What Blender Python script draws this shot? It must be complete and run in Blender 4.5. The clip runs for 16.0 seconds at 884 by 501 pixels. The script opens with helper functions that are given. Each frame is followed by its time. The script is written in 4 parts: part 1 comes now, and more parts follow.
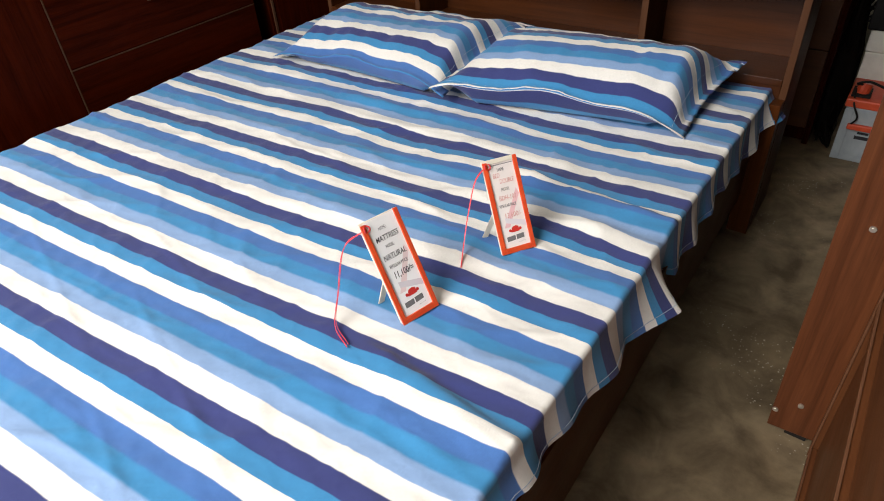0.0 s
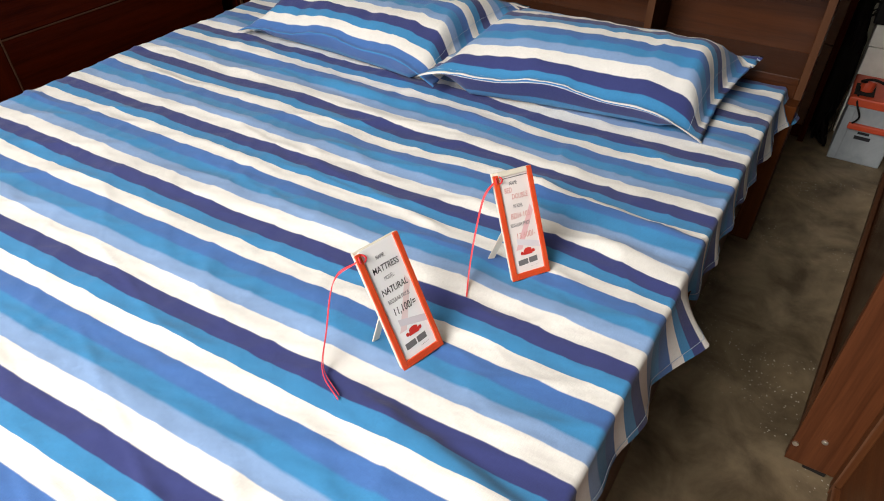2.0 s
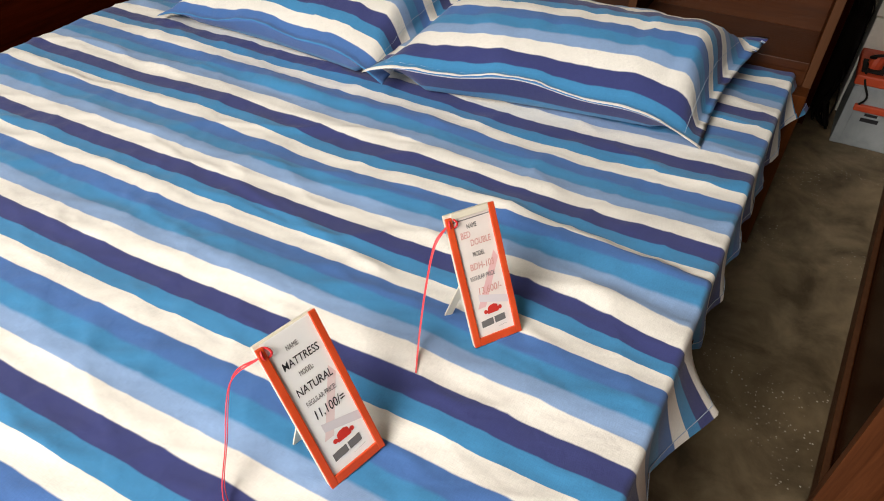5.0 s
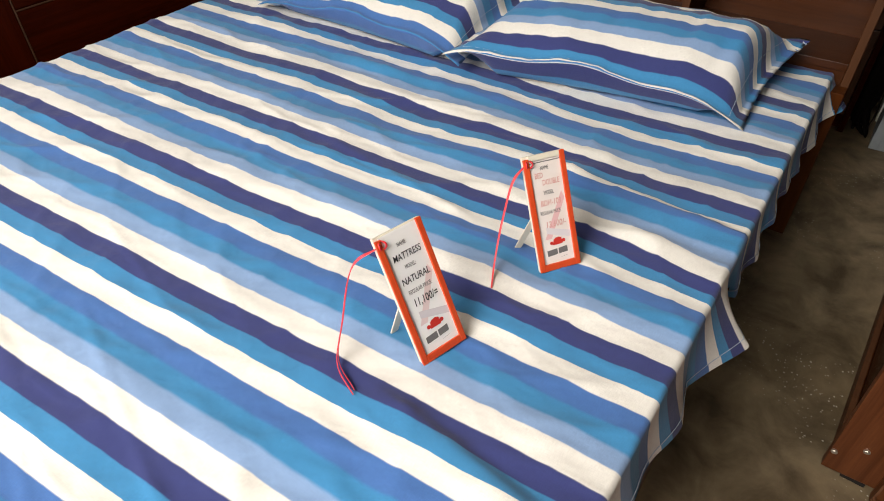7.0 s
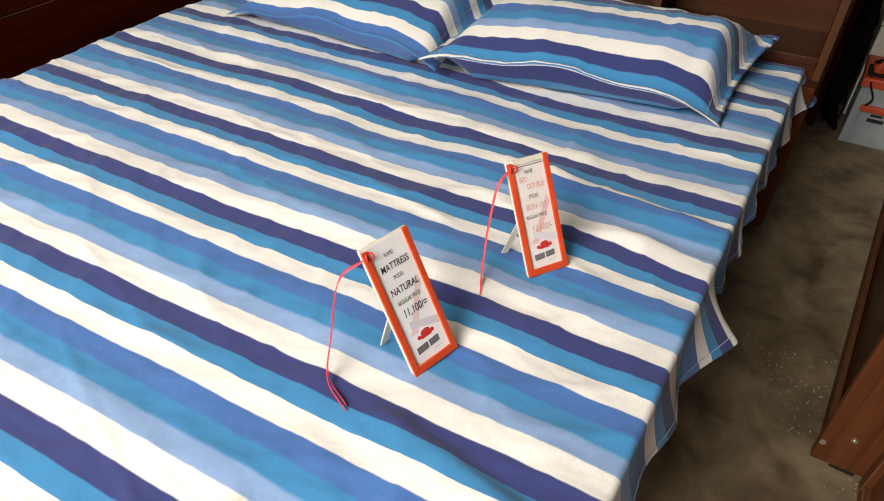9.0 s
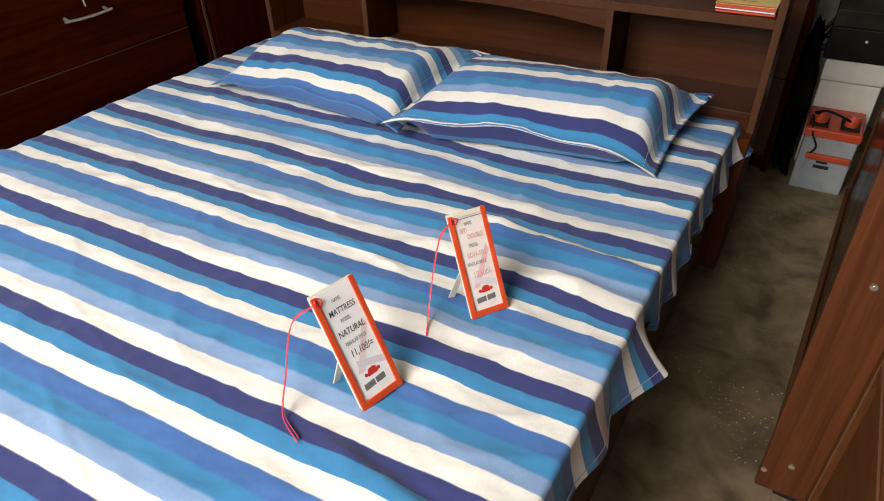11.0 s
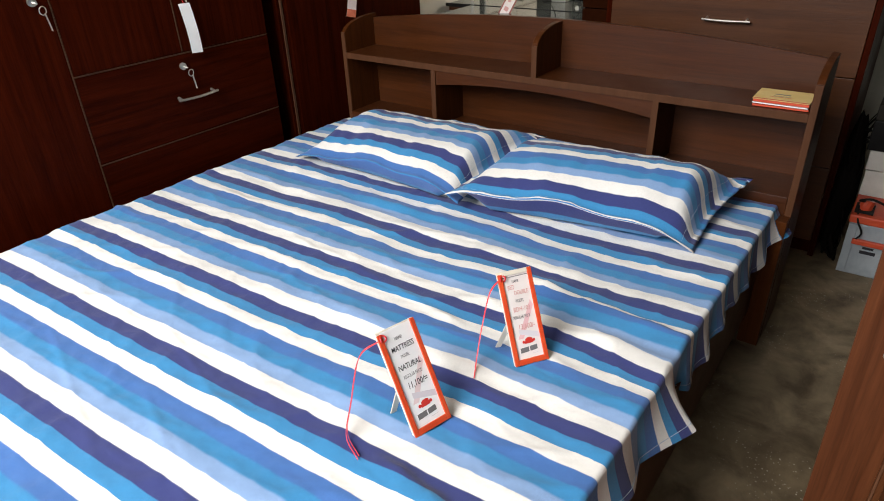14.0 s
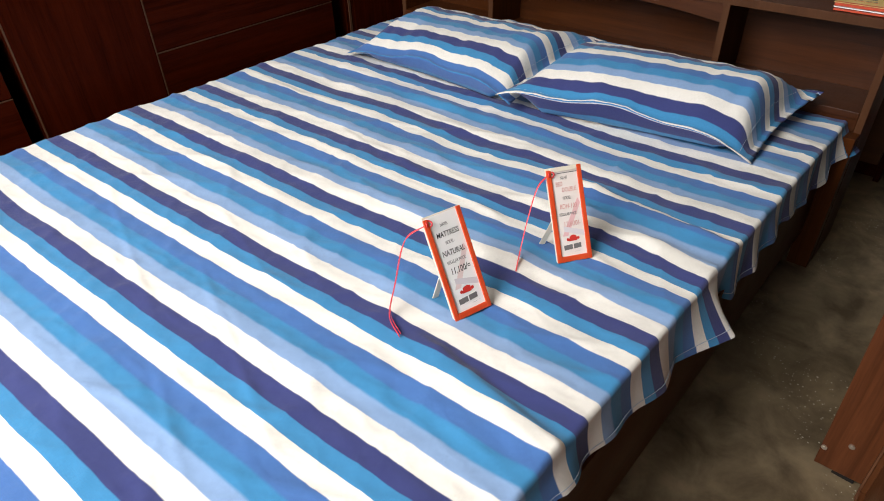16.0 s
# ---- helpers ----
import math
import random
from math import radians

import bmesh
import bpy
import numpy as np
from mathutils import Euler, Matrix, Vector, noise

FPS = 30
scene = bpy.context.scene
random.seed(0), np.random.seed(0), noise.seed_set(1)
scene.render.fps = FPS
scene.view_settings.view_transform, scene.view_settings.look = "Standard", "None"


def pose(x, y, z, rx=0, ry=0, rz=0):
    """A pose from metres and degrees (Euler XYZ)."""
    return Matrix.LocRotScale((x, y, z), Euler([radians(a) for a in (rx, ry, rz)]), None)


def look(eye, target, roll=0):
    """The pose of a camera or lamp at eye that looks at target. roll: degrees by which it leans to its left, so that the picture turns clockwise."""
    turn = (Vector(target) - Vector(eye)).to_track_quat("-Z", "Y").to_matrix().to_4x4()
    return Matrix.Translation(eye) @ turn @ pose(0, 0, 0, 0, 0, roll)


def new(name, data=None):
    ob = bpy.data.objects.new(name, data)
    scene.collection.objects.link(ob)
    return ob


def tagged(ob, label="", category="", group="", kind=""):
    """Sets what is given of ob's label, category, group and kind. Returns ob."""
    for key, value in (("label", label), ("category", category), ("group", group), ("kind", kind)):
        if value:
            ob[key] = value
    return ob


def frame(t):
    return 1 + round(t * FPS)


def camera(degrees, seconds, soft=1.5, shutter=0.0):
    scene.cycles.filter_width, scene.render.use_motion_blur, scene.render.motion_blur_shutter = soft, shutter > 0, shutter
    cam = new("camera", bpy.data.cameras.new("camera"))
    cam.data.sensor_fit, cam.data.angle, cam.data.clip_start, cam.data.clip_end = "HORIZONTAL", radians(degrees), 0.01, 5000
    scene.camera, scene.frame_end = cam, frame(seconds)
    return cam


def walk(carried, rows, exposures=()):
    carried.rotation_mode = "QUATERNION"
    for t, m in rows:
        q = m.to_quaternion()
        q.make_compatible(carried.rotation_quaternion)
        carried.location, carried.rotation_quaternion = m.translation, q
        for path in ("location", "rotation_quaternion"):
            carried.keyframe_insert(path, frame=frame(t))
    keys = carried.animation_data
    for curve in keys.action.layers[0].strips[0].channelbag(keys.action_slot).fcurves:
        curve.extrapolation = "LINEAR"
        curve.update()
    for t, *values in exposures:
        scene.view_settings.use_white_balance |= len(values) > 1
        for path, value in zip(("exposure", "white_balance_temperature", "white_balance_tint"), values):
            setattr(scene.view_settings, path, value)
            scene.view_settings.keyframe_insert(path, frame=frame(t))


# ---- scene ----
cam = camera(69.4, 16.0, soft=1.0)
PATH = [
    (0, (0.984, 0.245, 1.143), (0.018, 1.513, -0.066), -4.4),
    (0.5, (0.991, 0.251, 1.138), (0.038, 1.544, -0.055), -4.0),
    (1, (0.961, 0.278, 1.137), (0.038, 1.554, -0.096), -2.5),
    (1.5, (0.893, 0.321, 1.141), (0.058, 1.653, -0.095), 0.3),
    (2, (0.825, 0.351, 1.115), (-0.004, 1.644, -0.167), -0.7),
    (2.5, (0.777, 0.441, 1.119), (0.106, 1.875, -0.102), 1.7),
    (3, (0.779, 0.563, 1.088), (0.105, 1.925, -0.212), -1.1),
    (3.5, (0.744, 0.689, 1.047), (0.088, 1.962, -0.349), -1.6),
    (4, (0.74, 0.702, 1.028), (0.107, 1.903, -0.441), -1.2),
    (4.5, (0.736, 0.662, 1.036), (0.067, 1.859, -0.42), -1.4),
    (5, (0.742, 0.582, 1.066), (-0.006, 1.842, -0.295), -1.1),
    (7.5, (0.794, 0.375, 1.08), (-0.064, 1.616, -0.232), -0.4),
    (8, (0.77, 0.379, 1.076), (-0.038, 1.653, -0.237), -0.4),
    (10.5, (0.782, 0.391, 1.085), (-0.016, 1.688, -0.212), -1.7),
    (11, (0.881, 0.36, 1.131), (0.037, 1.734, -0.051), -2.2),
    (11.5, (0.942, 0.303, 1.164), (0.034, 1.737, 0.105), -1.1),
    (12, (0.988, 0.259, 1.186), (0.016, 1.671, 0.155), -2.0),
    (12.5, (1.002, 0.243, 1.186), (0.052, 1.683, 0.173), -2.5),
    (13, (0.989, 0.237, 1.19), (-0.005, 1.744, 0.329), -2.0),
    (13.4, (0.979, 0.242, 1.19), (-0.057, 1.731, 0.349), -2.7),
    (13.5, (0.966, 0.241, 1.192), (-0.069, 1.714, 0.321), -2.6),
    (14, (0.965, 0.24, 1.184), (-0.089, 1.631, 0.207), -2.4),
    (14.5, (0.977, 0.232, 1.147), (-0.051, 1.454, -0.057), -4.8),
    (15, (0.993, 0.223, 1.166), (-0.065, 1.395, -0.060), -4.85),
    (15.5, (0.988, 0.207, 1.159), (-0.125, 1.418, 0.021), -2.7),
    (16, (0.981, 0.21, 1.143), (-0.102, 1.407, -0.038), -2.0),
]
# the film's own exposure and white balance: seconds, stops, kelvin, tint
EXPOSURES = [(0, 0.34, 6500, 10), (1.5, 0.33, 6500, 10), (2.5, 0.34, 6700, 10), (3.5, 0.36, 7050, 10), (4.5, 0.32, 6950, 10), (7.5, 0.27, 6850, 10), (10.5, 0.28, 6750, 10), (11, 0.30, 6700, 10),
             (12, 0.35, 6550, 10), (13, 0.44, 6300, 10), (13.4, 0.58, 6220, 10), (14, 0.46, 6280, 10), (15, 0.30, 6580, 10), (16, 0.29, 6500, 10)]
walk(cam, [(t, look(eye, target, roll)) for t, eye, target, roll in PATH], EXPOSURES)

# ---- light ----
world = bpy.data.worlds.new("world")
scene.world = world
world.use_nodes = True
wn = world.node_tree.nodes
sky = wn.new("ShaderNodeTexSky")
sky.sky_type, sky.sun_disc = "NISHITA", False
sky.sun_elevation, sky.sun_rotation = radians(50), radians(150)
wn["Background"].inputs["Strength"].default_value = 0.03
world.node_tree.links.new(sky.outputs[0], wn["Background"].inputs["Color"])

# daylight in the shop's open front
day = new("daylight", bpy.data.lights.new("daylight", "AREA"))
day.data.shape, day.data.size, day.data.size_y = "RECTANGLE", 1.6, 1.3
day.data.energy, day.data.color = 98.0, (1.0, 0.972, 0.93)
day.matrix_world = look((-0.18, -1.0, 2.30), (0.10, 1.3, 0.30))
# extra low lamp in the same opening, added to brighten the walkway floor
walkway = new("walkway_fill", bpy.data.lights.new("walkway_fill", "AREA"))
walkway.data.shape, walkway.data.size, walkway.data.size_y = "RECTANGLE", 0.7, 1.6
walkway.data.energy, walkway.data.color = 9.0, (1.0, 0.972, 0.93)
walkway.matrix_world = look((0.98, -1.08, 0.95), (0.92, 0.9, 0.1))
# added lamp at an assumed, unseen passage window; brightens the door and cupboard
back = new("passage_fill", bpy.data.lights.new("passage_fill", "AREA"))
back.data.shape, back.data.size, back.data.size_y = "RECTANGLE", 0.6, 1.4
back.data.energy, back.data.color = 17.0, (1.0, 0.87, 0.70)
back.matrix_world = look((1.22, 3.775, 1.62), (-1.0, 3.72, 1.0))


# ---- materials ----
def mat(name, rough=0.5, metal=0.0, color=(0.5, 0.5, 0.5)):
    m = bpy.data.materials.new(name)
    m.use_nodes = True
    b = m.node_tree.nodes["Principled BSDF"]
    b.inputs["Base Color"].default_value = (*color, 1)
    b.inputs["Roughness"].default_value = rough
    b.inputs["Metallic"].default_value = metal
    return m


def node(m, kind, **sets):
    n = m.node_tree.nodes.new(kind)
    for k, v in sets.items():
        n.inputs[k].default_value = v
    return n


def wire(m, a, b):
    m.node_tree.links.new(a, b)


def ramp(m, fac, stops, constant=False):
    r = m.node_tree.nodes.new("ShaderNodeValToRGB")
    r.color_ramp.interpolation = "CONSTANT" if constant else "LINEAR"
    e = r.color_ramp.elements
    while len(e) < len(stops):
        e.new(0.5)
    for el, (p, c) in zip(e, stops):
        el.position, el.color = p, (*c, 1)
    wire(m, fac, r.inputs["Fac"])
    return r


def bsdf(m):
    return m.node_tree.nodes["Principled BSDF"]


def bump(m, height, strength, distance):
    b = node(m, "ShaderNodeBump", Strength=strength, Distance=distance)
    wire(m, height, b.inputs["Height"])
    wire(m, b.outputs[0], bsdf(m).inputs["Normal"])


def coords(m, scale=(1, 1, 1), turn=(0, 0, 0), what="Object"):
    tc = m.node_tree.nodes.new("ShaderNodeTexCoord")
    mp = m.node_tree.nodes.new("ShaderNodeMapping")
    mp.inputs["Scale"].default_value = scale
    mp.inputs["Rotation"].default_value = turn
    wire(m, tc.outputs[what], mp.inputs["Vector"])
    return mp.outputs[0]


def wood(name, dark, light, grain="z", rough=0.38, figure=0.42, gloss=0.10):
    """Laminated board: long grain streaks, faint cathedral figure, fine pores."""
    m = mat(name, rough)
    mid = tuple((a + b) / 2 for a, b in zip(dark, light))
    dark = tuple(c + (a - c) * figure for a, c in zip(dark, mid))
    light = tuple(c + (a - c) * figure for a, c in zip(light, mid))
    bsdf(m).inputs["Specular IOR Level"].default_value = gloss
    s = {"x": (1.0, 20, 20), "y": (20, 1.0, 20), "z": (20, 20, 1.0)}[grain]
    v = coords(m, s)
    n1 = node(m, "ShaderNodeTexNoise", Scale=2.2, Detail=6.0, Roughness=0.62, Distortion=0.6)
    wire(m, v, n1.inputs["Vector"])
    v2 = coords(m, tuple(9 * c for c in s))
    n2 = node(m, "ShaderNodeTexNoise", Scale=2.0, Detail=3.0)
    wire(m, v2, n2.inputs["Vector"])
    mix = node(m, "ShaderNodeMath")
    mix.operation = "MULTIPLY_ADD"
    wire(m, n2.outputs["Fac"], mix.inputs[0])
    mix.inputs[1].default_value = 0.35
    wire(m, n1.outputs["Fac"], mix.inputs[2])
    r = ramp(m, mix.outputs[0], [(0.42, dark), (0.62, mid), (0.85, light)])
    wire(m, r.outputs[0], bsdf(m).inputs["Base Color"])
    v3 = coords(m, (3, 3, 3))
    n3 = node(m, "ShaderNodeTexNoise", Scale=1.5, Detail=4.0)
    wire(m, v3, n3.inputs["Vector"])
    rr = ramp(m, n3.outputs["Fac"], [(0.3, (rough - 0.07,) * 3), (0.7, (rough + 0.1,) * 3)])
    wire(m, rr.outputs[0], bsdf(m).inputs["Roughness"])
    bump(m, n2.outputs["Fac"], 0.15, 0.002)
    return m


def cathedral(m, strength=0.45, scale=5.5):
    """Broad arched growth lines over a board's colour, drawn out along its height."""
    v = coords(m, (1, 1, 0.13))
    w = node(m, "ShaderNodeTexWave", Scale=scale, Distortion=7.0, Detail=2.5)
    w.inputs["Detail Scale"].default_value = 1.1
    w.wave_type, w.bands_direction, w.wave_profile = "BANDS", "X", "SAW"
    wire(m, v, w.inputs["Vector"])
    old = bsdf(m).inputs["Base Color"].links[0].from_socket
    lines = ramp(m, w.outputs["Fac"], [(0.0, (1, 1, 1)), (0.72, (0.93, 0.93, 0.93)), (0.93, (0.62, 0.58, 0.55)), (1.0, (1, 1, 1))])
    mx = m.node_tree.nodes.new("ShaderNodeMix")
    mx.data_type, mx.blend_type = "RGBA", "MULTIPLY"
    mx.inputs["Factor"].default_value = strength
    wire(m, old, mx.inputs["A"])
    wire(m, lines.outputs[0], mx.inputs["B"])
    wire(m, mx.outputs["Result"], bsdf(m).inputs["Base Color"])
    return m


def stripes(name):
    """Woven cotton in seven-band stripes; the second texture coordinate runs across the bands."""
    m = mat(name, 0.92)
    uv = m.node_tree.nodes.new("ShaderNodeUVMap")
    uv.uv_map = "weave"
    sp = m.node_tree.nodes.new("ShaderNodeSeparateXYZ")
    wire(m, uv.outputs[0], sp.inputs[0])
    wob = node(m, "ShaderNodeTexNoise", Scale=11.0, Detail=4.0, Roughness=0.55)
    wire(m, uv.outputs[0], wob.inputs["Vector"])
    add = node(m, "ShaderNodeMath")
    add.operation = "MULTIPLY_ADD"
    wire(m, wob.outputs["Fac"], add.inputs[0])
    add.inputs[1].default_value = 0.006
    wire(m, sp.outputs["Y"], add.inputs[2])
    sub = node(m, "ShaderNodeMath")
    sub.operation = "MULTIPLY_ADD"
    wire(m, add.outputs[0], sub.inputs[0])
    sub.inputs[1].default_value, sub.inputs[2].default_value = 1 / 0.21, -0.7035 / 0.21 + 7
    fr = node(m, "ShaderNodeMath")
    fr.operation = "FRACT"
    wire(m, sub.outputs[0], fr.inputs[0])
    W, R, T, P, N = (0.82, 0.788, 0.742), (0.054, 0.152, 0.415), (0.040, 0.232, 0.480), (0.225, 0.350, 0.585), (0.033, 0.043, 0.174)
    bands = [(0.0, T), (0.124, N), (0.275, W), (0.435, P), (0.564, T), (0.703, R), (0.849, W), (1.0, T)]
    cols = [(0.004, T)]
    for (_, before), (at, after) in zip(bands, bands[1:]):
        soft = 0.004 if W in (before, after) or N in (before, after) else 0.011
        cols += [(at - soft, before), (min(1.0, at + soft), after)]
    r = ramp(m, fr.outputs[0], cols)
    # slubs and faded patches
    th = m.node_tree.nodes.new("ShaderNodeMapping")
    th.inputs["Scale"].default_value = (120, 1100, 1)
    wire(m, uv.outputs[0], th.inputs["Vector"])
    slub = node(m, "ShaderNodeTexNoise", Scale=1.0, Detail=3.0)
    wire(m, th.outputs[0], slub.inputs["Vector"])
    th2 = m.node_tree.nodes.new("ShaderNodeMapping")
    th2.inputs["Scale"].default_value = (1100, 120, 1)
    wire(m, uv.outputs[0], th2.inputs["Vector"])
    warp = node(m, "ShaderNodeTexNoise", Scale=1.0, Detail=3.0)
    wire(m, th2.outputs[0], warp.inputs["Vector"])
    sm = node(m, "ShaderNodeMath")
    sm.operation = "ADD"
    wire(m, slub.outputs["Fac"], sm.inputs[0])
    wire(m, warp.outputs["Fac"], sm.inputs[1])
    fade = node(m, "ShaderNodeTexNoise", Scale=9.0, Detail=7.0, Roughness=0.65)
    wire(m, uv.outputs[0], fade.inputs["Vector"])
    sm2 = node(m, "ShaderNodeMath")
    sm2.operation = "ADD"
    wire(m, sm.outputs[0], sm2.inputs[0])
    wire(m, fade.outputs["Fac"], sm2.inputs[1])
    half = node(m, "ShaderNodeMath")
    half.operation = "MULTIPLY"
    wire(m, sm2.outputs[0], half.inputs[0])
    half.inputs[1].default_value = 0.5
    tone = ramp(m, half.outputs[0], [(0.55, (0.82,) * 3), (0.95, (1.06,) * 3)])
    mx = m.node_tree.nodes.new("ShaderNodeMix")
    mx.data_type, mx.blend_type = "RGBA", "MULTIPLY"
    mx.inputs["Factor"].default_value = 1.0
    wire(m, r.outputs[0], mx.inputs["A"])
    wire(m, tone.outputs[0], mx.inputs["B"])
    wire(m, mx.outputs["Result"], bsdf(m).inputs["Base Color"])
    bsdf(m).inputs["Sheen Weight"].default_value = 0.15
    cr = node(m, "ShaderNodeTexNoise", Scale=34.0, Detail=5.0, Distortion=0.7)
    wire(m, uv.outputs[0], cr.inputs["Vector"])
    hb = node(m, "ShaderNodeMath")
    hb.operation = "MULTIPLY_ADD"
    wire(m, cr.outputs["Fac"], hb.inputs[0])
    hb.inputs[1].default_value = 4.5
    wire(m, sm.outputs[0], hb.inputs[2])
    bump(m, hb.outputs[0], 0.32, 0.0011)
    return m


def mottled(name, a, b, scale, rough, relief=0.2, fine=60.0):
    m = mat(name, rough)
    v = coords(m)
    n1 = node(m, "ShaderNodeTexNoise", Scale=scale, Detail=8.0, Roughness=0.6, Distortion=0.4)
    wire(m, v, n1.inputs["Vector"])
    r = ramp(m, n1.outputs["Fac"], [(0.32, a), (0.68, b)])
    wire(m, r.outputs[0], bsdf(m).inputs["Base Color"])
    n2 = node(m, "ShaderNodeTexNoise", Scale=fine, Detail=4.0)
    wire(m, v, n2.inputs["Vector"])
    bump(m, n2.outputs["Fac"], relief, 0.003)
    return m


def concrete(name):
    m = mottled(name, (0.098, 0.073, 0.045), (0.34, 0.266, 0.172), 9.0, 0.5)
    v = coords(m)
    big = node(m, "ShaderNodeTexNoise", Scale=1.1, Detail=5.0, Roughness=0.65)
    wire(m, v, big.inputs["Vector"])
    spots = m.node_tree.nodes.new("ShaderNodeTexVoronoi")
    spots.inputs["Scale"].default_value = 105.0
    wire(m, v, spots.inputs["Vector"])
    wob = node(m, "ShaderNodeTexNoise", Scale=110.0, Detail=3.0)
    wire(m, v, wob.inputs["Vector"])
    away = node(m, "ShaderNodeMath")
    away.operation = "MULTIPLY_ADD"
    wire(m, wob.outputs["Fac"], away.inputs[0])
    away.inputs[1].default_value = 0.5
    wire(m, spots.outputs["Distance"], away.inputs[2])
    near = ramp(m, away.outputs[0], [(0.33, (1, 1, 1)), (0.44, (0, 0, 0))])
    where = node(m, "ShaderNodeTexNoise", Scale=3.1, Detail=3.0)
    wire(m, v, where.inputs["Vector"])
    gate = ramp(m, where.outputs["Fac"], [(0.545, (0, 0, 0)), (0.63, (0.85, 0.85, 0.85))])
    mul = node(m, "ShaderNodeMath")
    mul.operation = "MULTIPLY"
    wire(m, near.outputs[0], mul.inputs[0])
    wire(m, gate.outputs[0], mul.inputs[1])
    b = bsdf(m)
    b.inputs["Specular IOR Level"].default_value = 0.25
    old = b.inputs["Base Color"].links[0].from_socket
    tone = ramp(m, big.outputs["Fac"], [(0.3, (0.50, 0.46, 0.40)), (0.65, (1, 1, 1))])
    mx0 = m.node_tree.nodes.new("ShaderNodeMix")
    mx0.data_type, mx0.blend_type = "RGBA", "MULTIPLY"
    mx0.inputs["Factor"].default_value = 1.0
    wire(m, old, mx0.inputs["A"])
    wire(m, tone.outputs[0], mx0.inputs["B"])
    mx = m.node_tree.nodes.new("ShaderNodeMix")
    mx.data_type = "RGBA"
    wire(m, mul.outputs[0], mx.inputs["Factor"])
    wire(m, mx0.outputs["Result"], mx.inputs["A"])
    mx.inputs["B"].default_value = (0.52, 0.49, 0.42, 1)
    wire(m, mx.outputs["Result"], b.inputs["Base Color"])
    rr = ramp(m, big.outputs["Fac"], [(0.3, (0.38,) * 3), (0.7, (0.62,) * 3)])
    wire(m, rr.outputs[0], b.inputs["Roughness"])
    return m


CLOTH = stripes("striped_cotton")
BED_X = wood("bed_board_x", (0.017, 0.0042, 0.0010), (0.086, 0.0244, 0.0054), "x", 0.38, 0.5, 0.30)
BED_Y = wood("bed_board_y", (0.017, 0.0042, 0.0010), (0.090, 0.0255, 0.0056), "y", 0.42, 0.5, 0.15)
BED_Z = wood("bed_board_z", (0.017, 0.0042, 0.0010), (0.090, 0.0255, 0.0056), "z", 0.45, 0.5, 0.07)
EDGE = wood("board_edge", (0.045, 0.0175, 0.008), (0.105, 0.044, 0.021), "z", 0.45)
DARK_Z = wood("wardrobe_board", (0.0115, 0.0012, 0.0002), (0.048, 0.0058, 0.0011), "z", 0.36, 0.85, 0.022)
DARK_Y = wood("wardrobe_drawer_board", (0.0115, 0.0012, 0.0002), (0.048, 0.0058, 0.0011), "y", 0.36, 0.85, 0.022)
CHEST_X = wood("chest_board", (0.032, 0.0092, 0.0028), (0.102, 0.0350, 0.0105), "x", 0.42, 0.5, 0.28)
RED_Z = wood("cabinet_board", (0.054, 0.0160, 0.0062), (0.138, 0.0440, 0.0160), "z", 0.4, 0.8, 0.2)
cathedral(RED_Z, 0.75)
RACK_Y = wood("rack_board_y", (0.040, 0.0120, 0.0043), (0.150, 0.0520, 0.0185), "y", 0.42, 0.5, 0.15)
RACK_Z = wood("rack_board_z", (0.040, 0.0120, 0.0043), (0.150, 0.0520, 0.0185), "z", 0.42, 0.5, 0.15)
WORN = wood("worn_edge", (0.075, 0.030, 0.014), (0.17, 0.076, 0.040), "y", 0.5)
SHINY = wood("polished_dark_board", (0.012, 0.0030, 0.0010), (0.027, 0.0072, 0.0026), "y", 0.16, 0.42, 0.02)
GAP = mat("dark_gap", 0.9, 0, (0.006, 0.004, 0.003))
TRIM = mat("bronze_trim", 0.55, 0.0, (0.075, 0.028, 0.011))
CHROME = mat("satin_steel", 0.42, 1.0, (0.82, 0.78, 0.72))
FLOOR = concrete("cement_floor")
PLASTER = mottled("white_plaster", (0.70, 0.67, 0.60), (0.82, 0.79, 0.72), 2.5, 0.85)
GREYWALL = mottled("grey_green_plaster", (0.38, 0.37, 0.30), (0.56, 0.54, 0.45), 4.0, 0.85, 0.3, 30.0)
RED = mottled("red_plastic", (0.62, 0.060, 0.015), (0.72, 0.085, 0.022), 30.0, 0.38, 0.06)
CREAM = mottled("cream_plastic", (0.70, 0.64, 0.52), (0.80, 0.75, 0.63), 18.0, 0.5, 0.08)
PAPER = mottled("printed_card", (0.86, 0.85, 0.84), (0.90, 0.89, 0.88), 14.0, 0.55, 0.03)
FADED = mottled("faded_card", (0.78, 0.70, 0.66), (0.85, 0.78, 0.75), 16.0, 0.55, 0.03)
ROSE = mat("printed_rose", 0.6, 0, (0.76, 0.47, 0.48))
PINK = mat("printed_pink", 0.6, 0, (0.80, 0.64, 0.63))
TAGPINK = mottled("pale_pink_paper", (0.76, 0.66, 0.62), (0.84, 0.74, 0.70), 25.0, 0.6, 0.05)
TAGRED = mottled("orange_red_paper", (0.62, 0.15, 0.07), (0.76, 0.24, 0.13), 60.0, 0.6, 0.05)
PALEPANEL = mottled("pale_grey_panel", (0.30, 0.29, 0.25), (0.38, 0.365, 0.32), 9.0, 0.45, 0.05)
# dark colour for the unseen east wall, chosen to cut its bounce light
BROWNWALL = mottled("dull_brown_wall", (0.07, 0.055, 0.04), (0.12, 0.095, 0.07), 3.0, 0.9)
DARKCASE = mottled("matt_black_case", (0.004, 0.003, 0.0025), (0.007, 0.005, 0.004), 12.0, 0.8, 0.1)
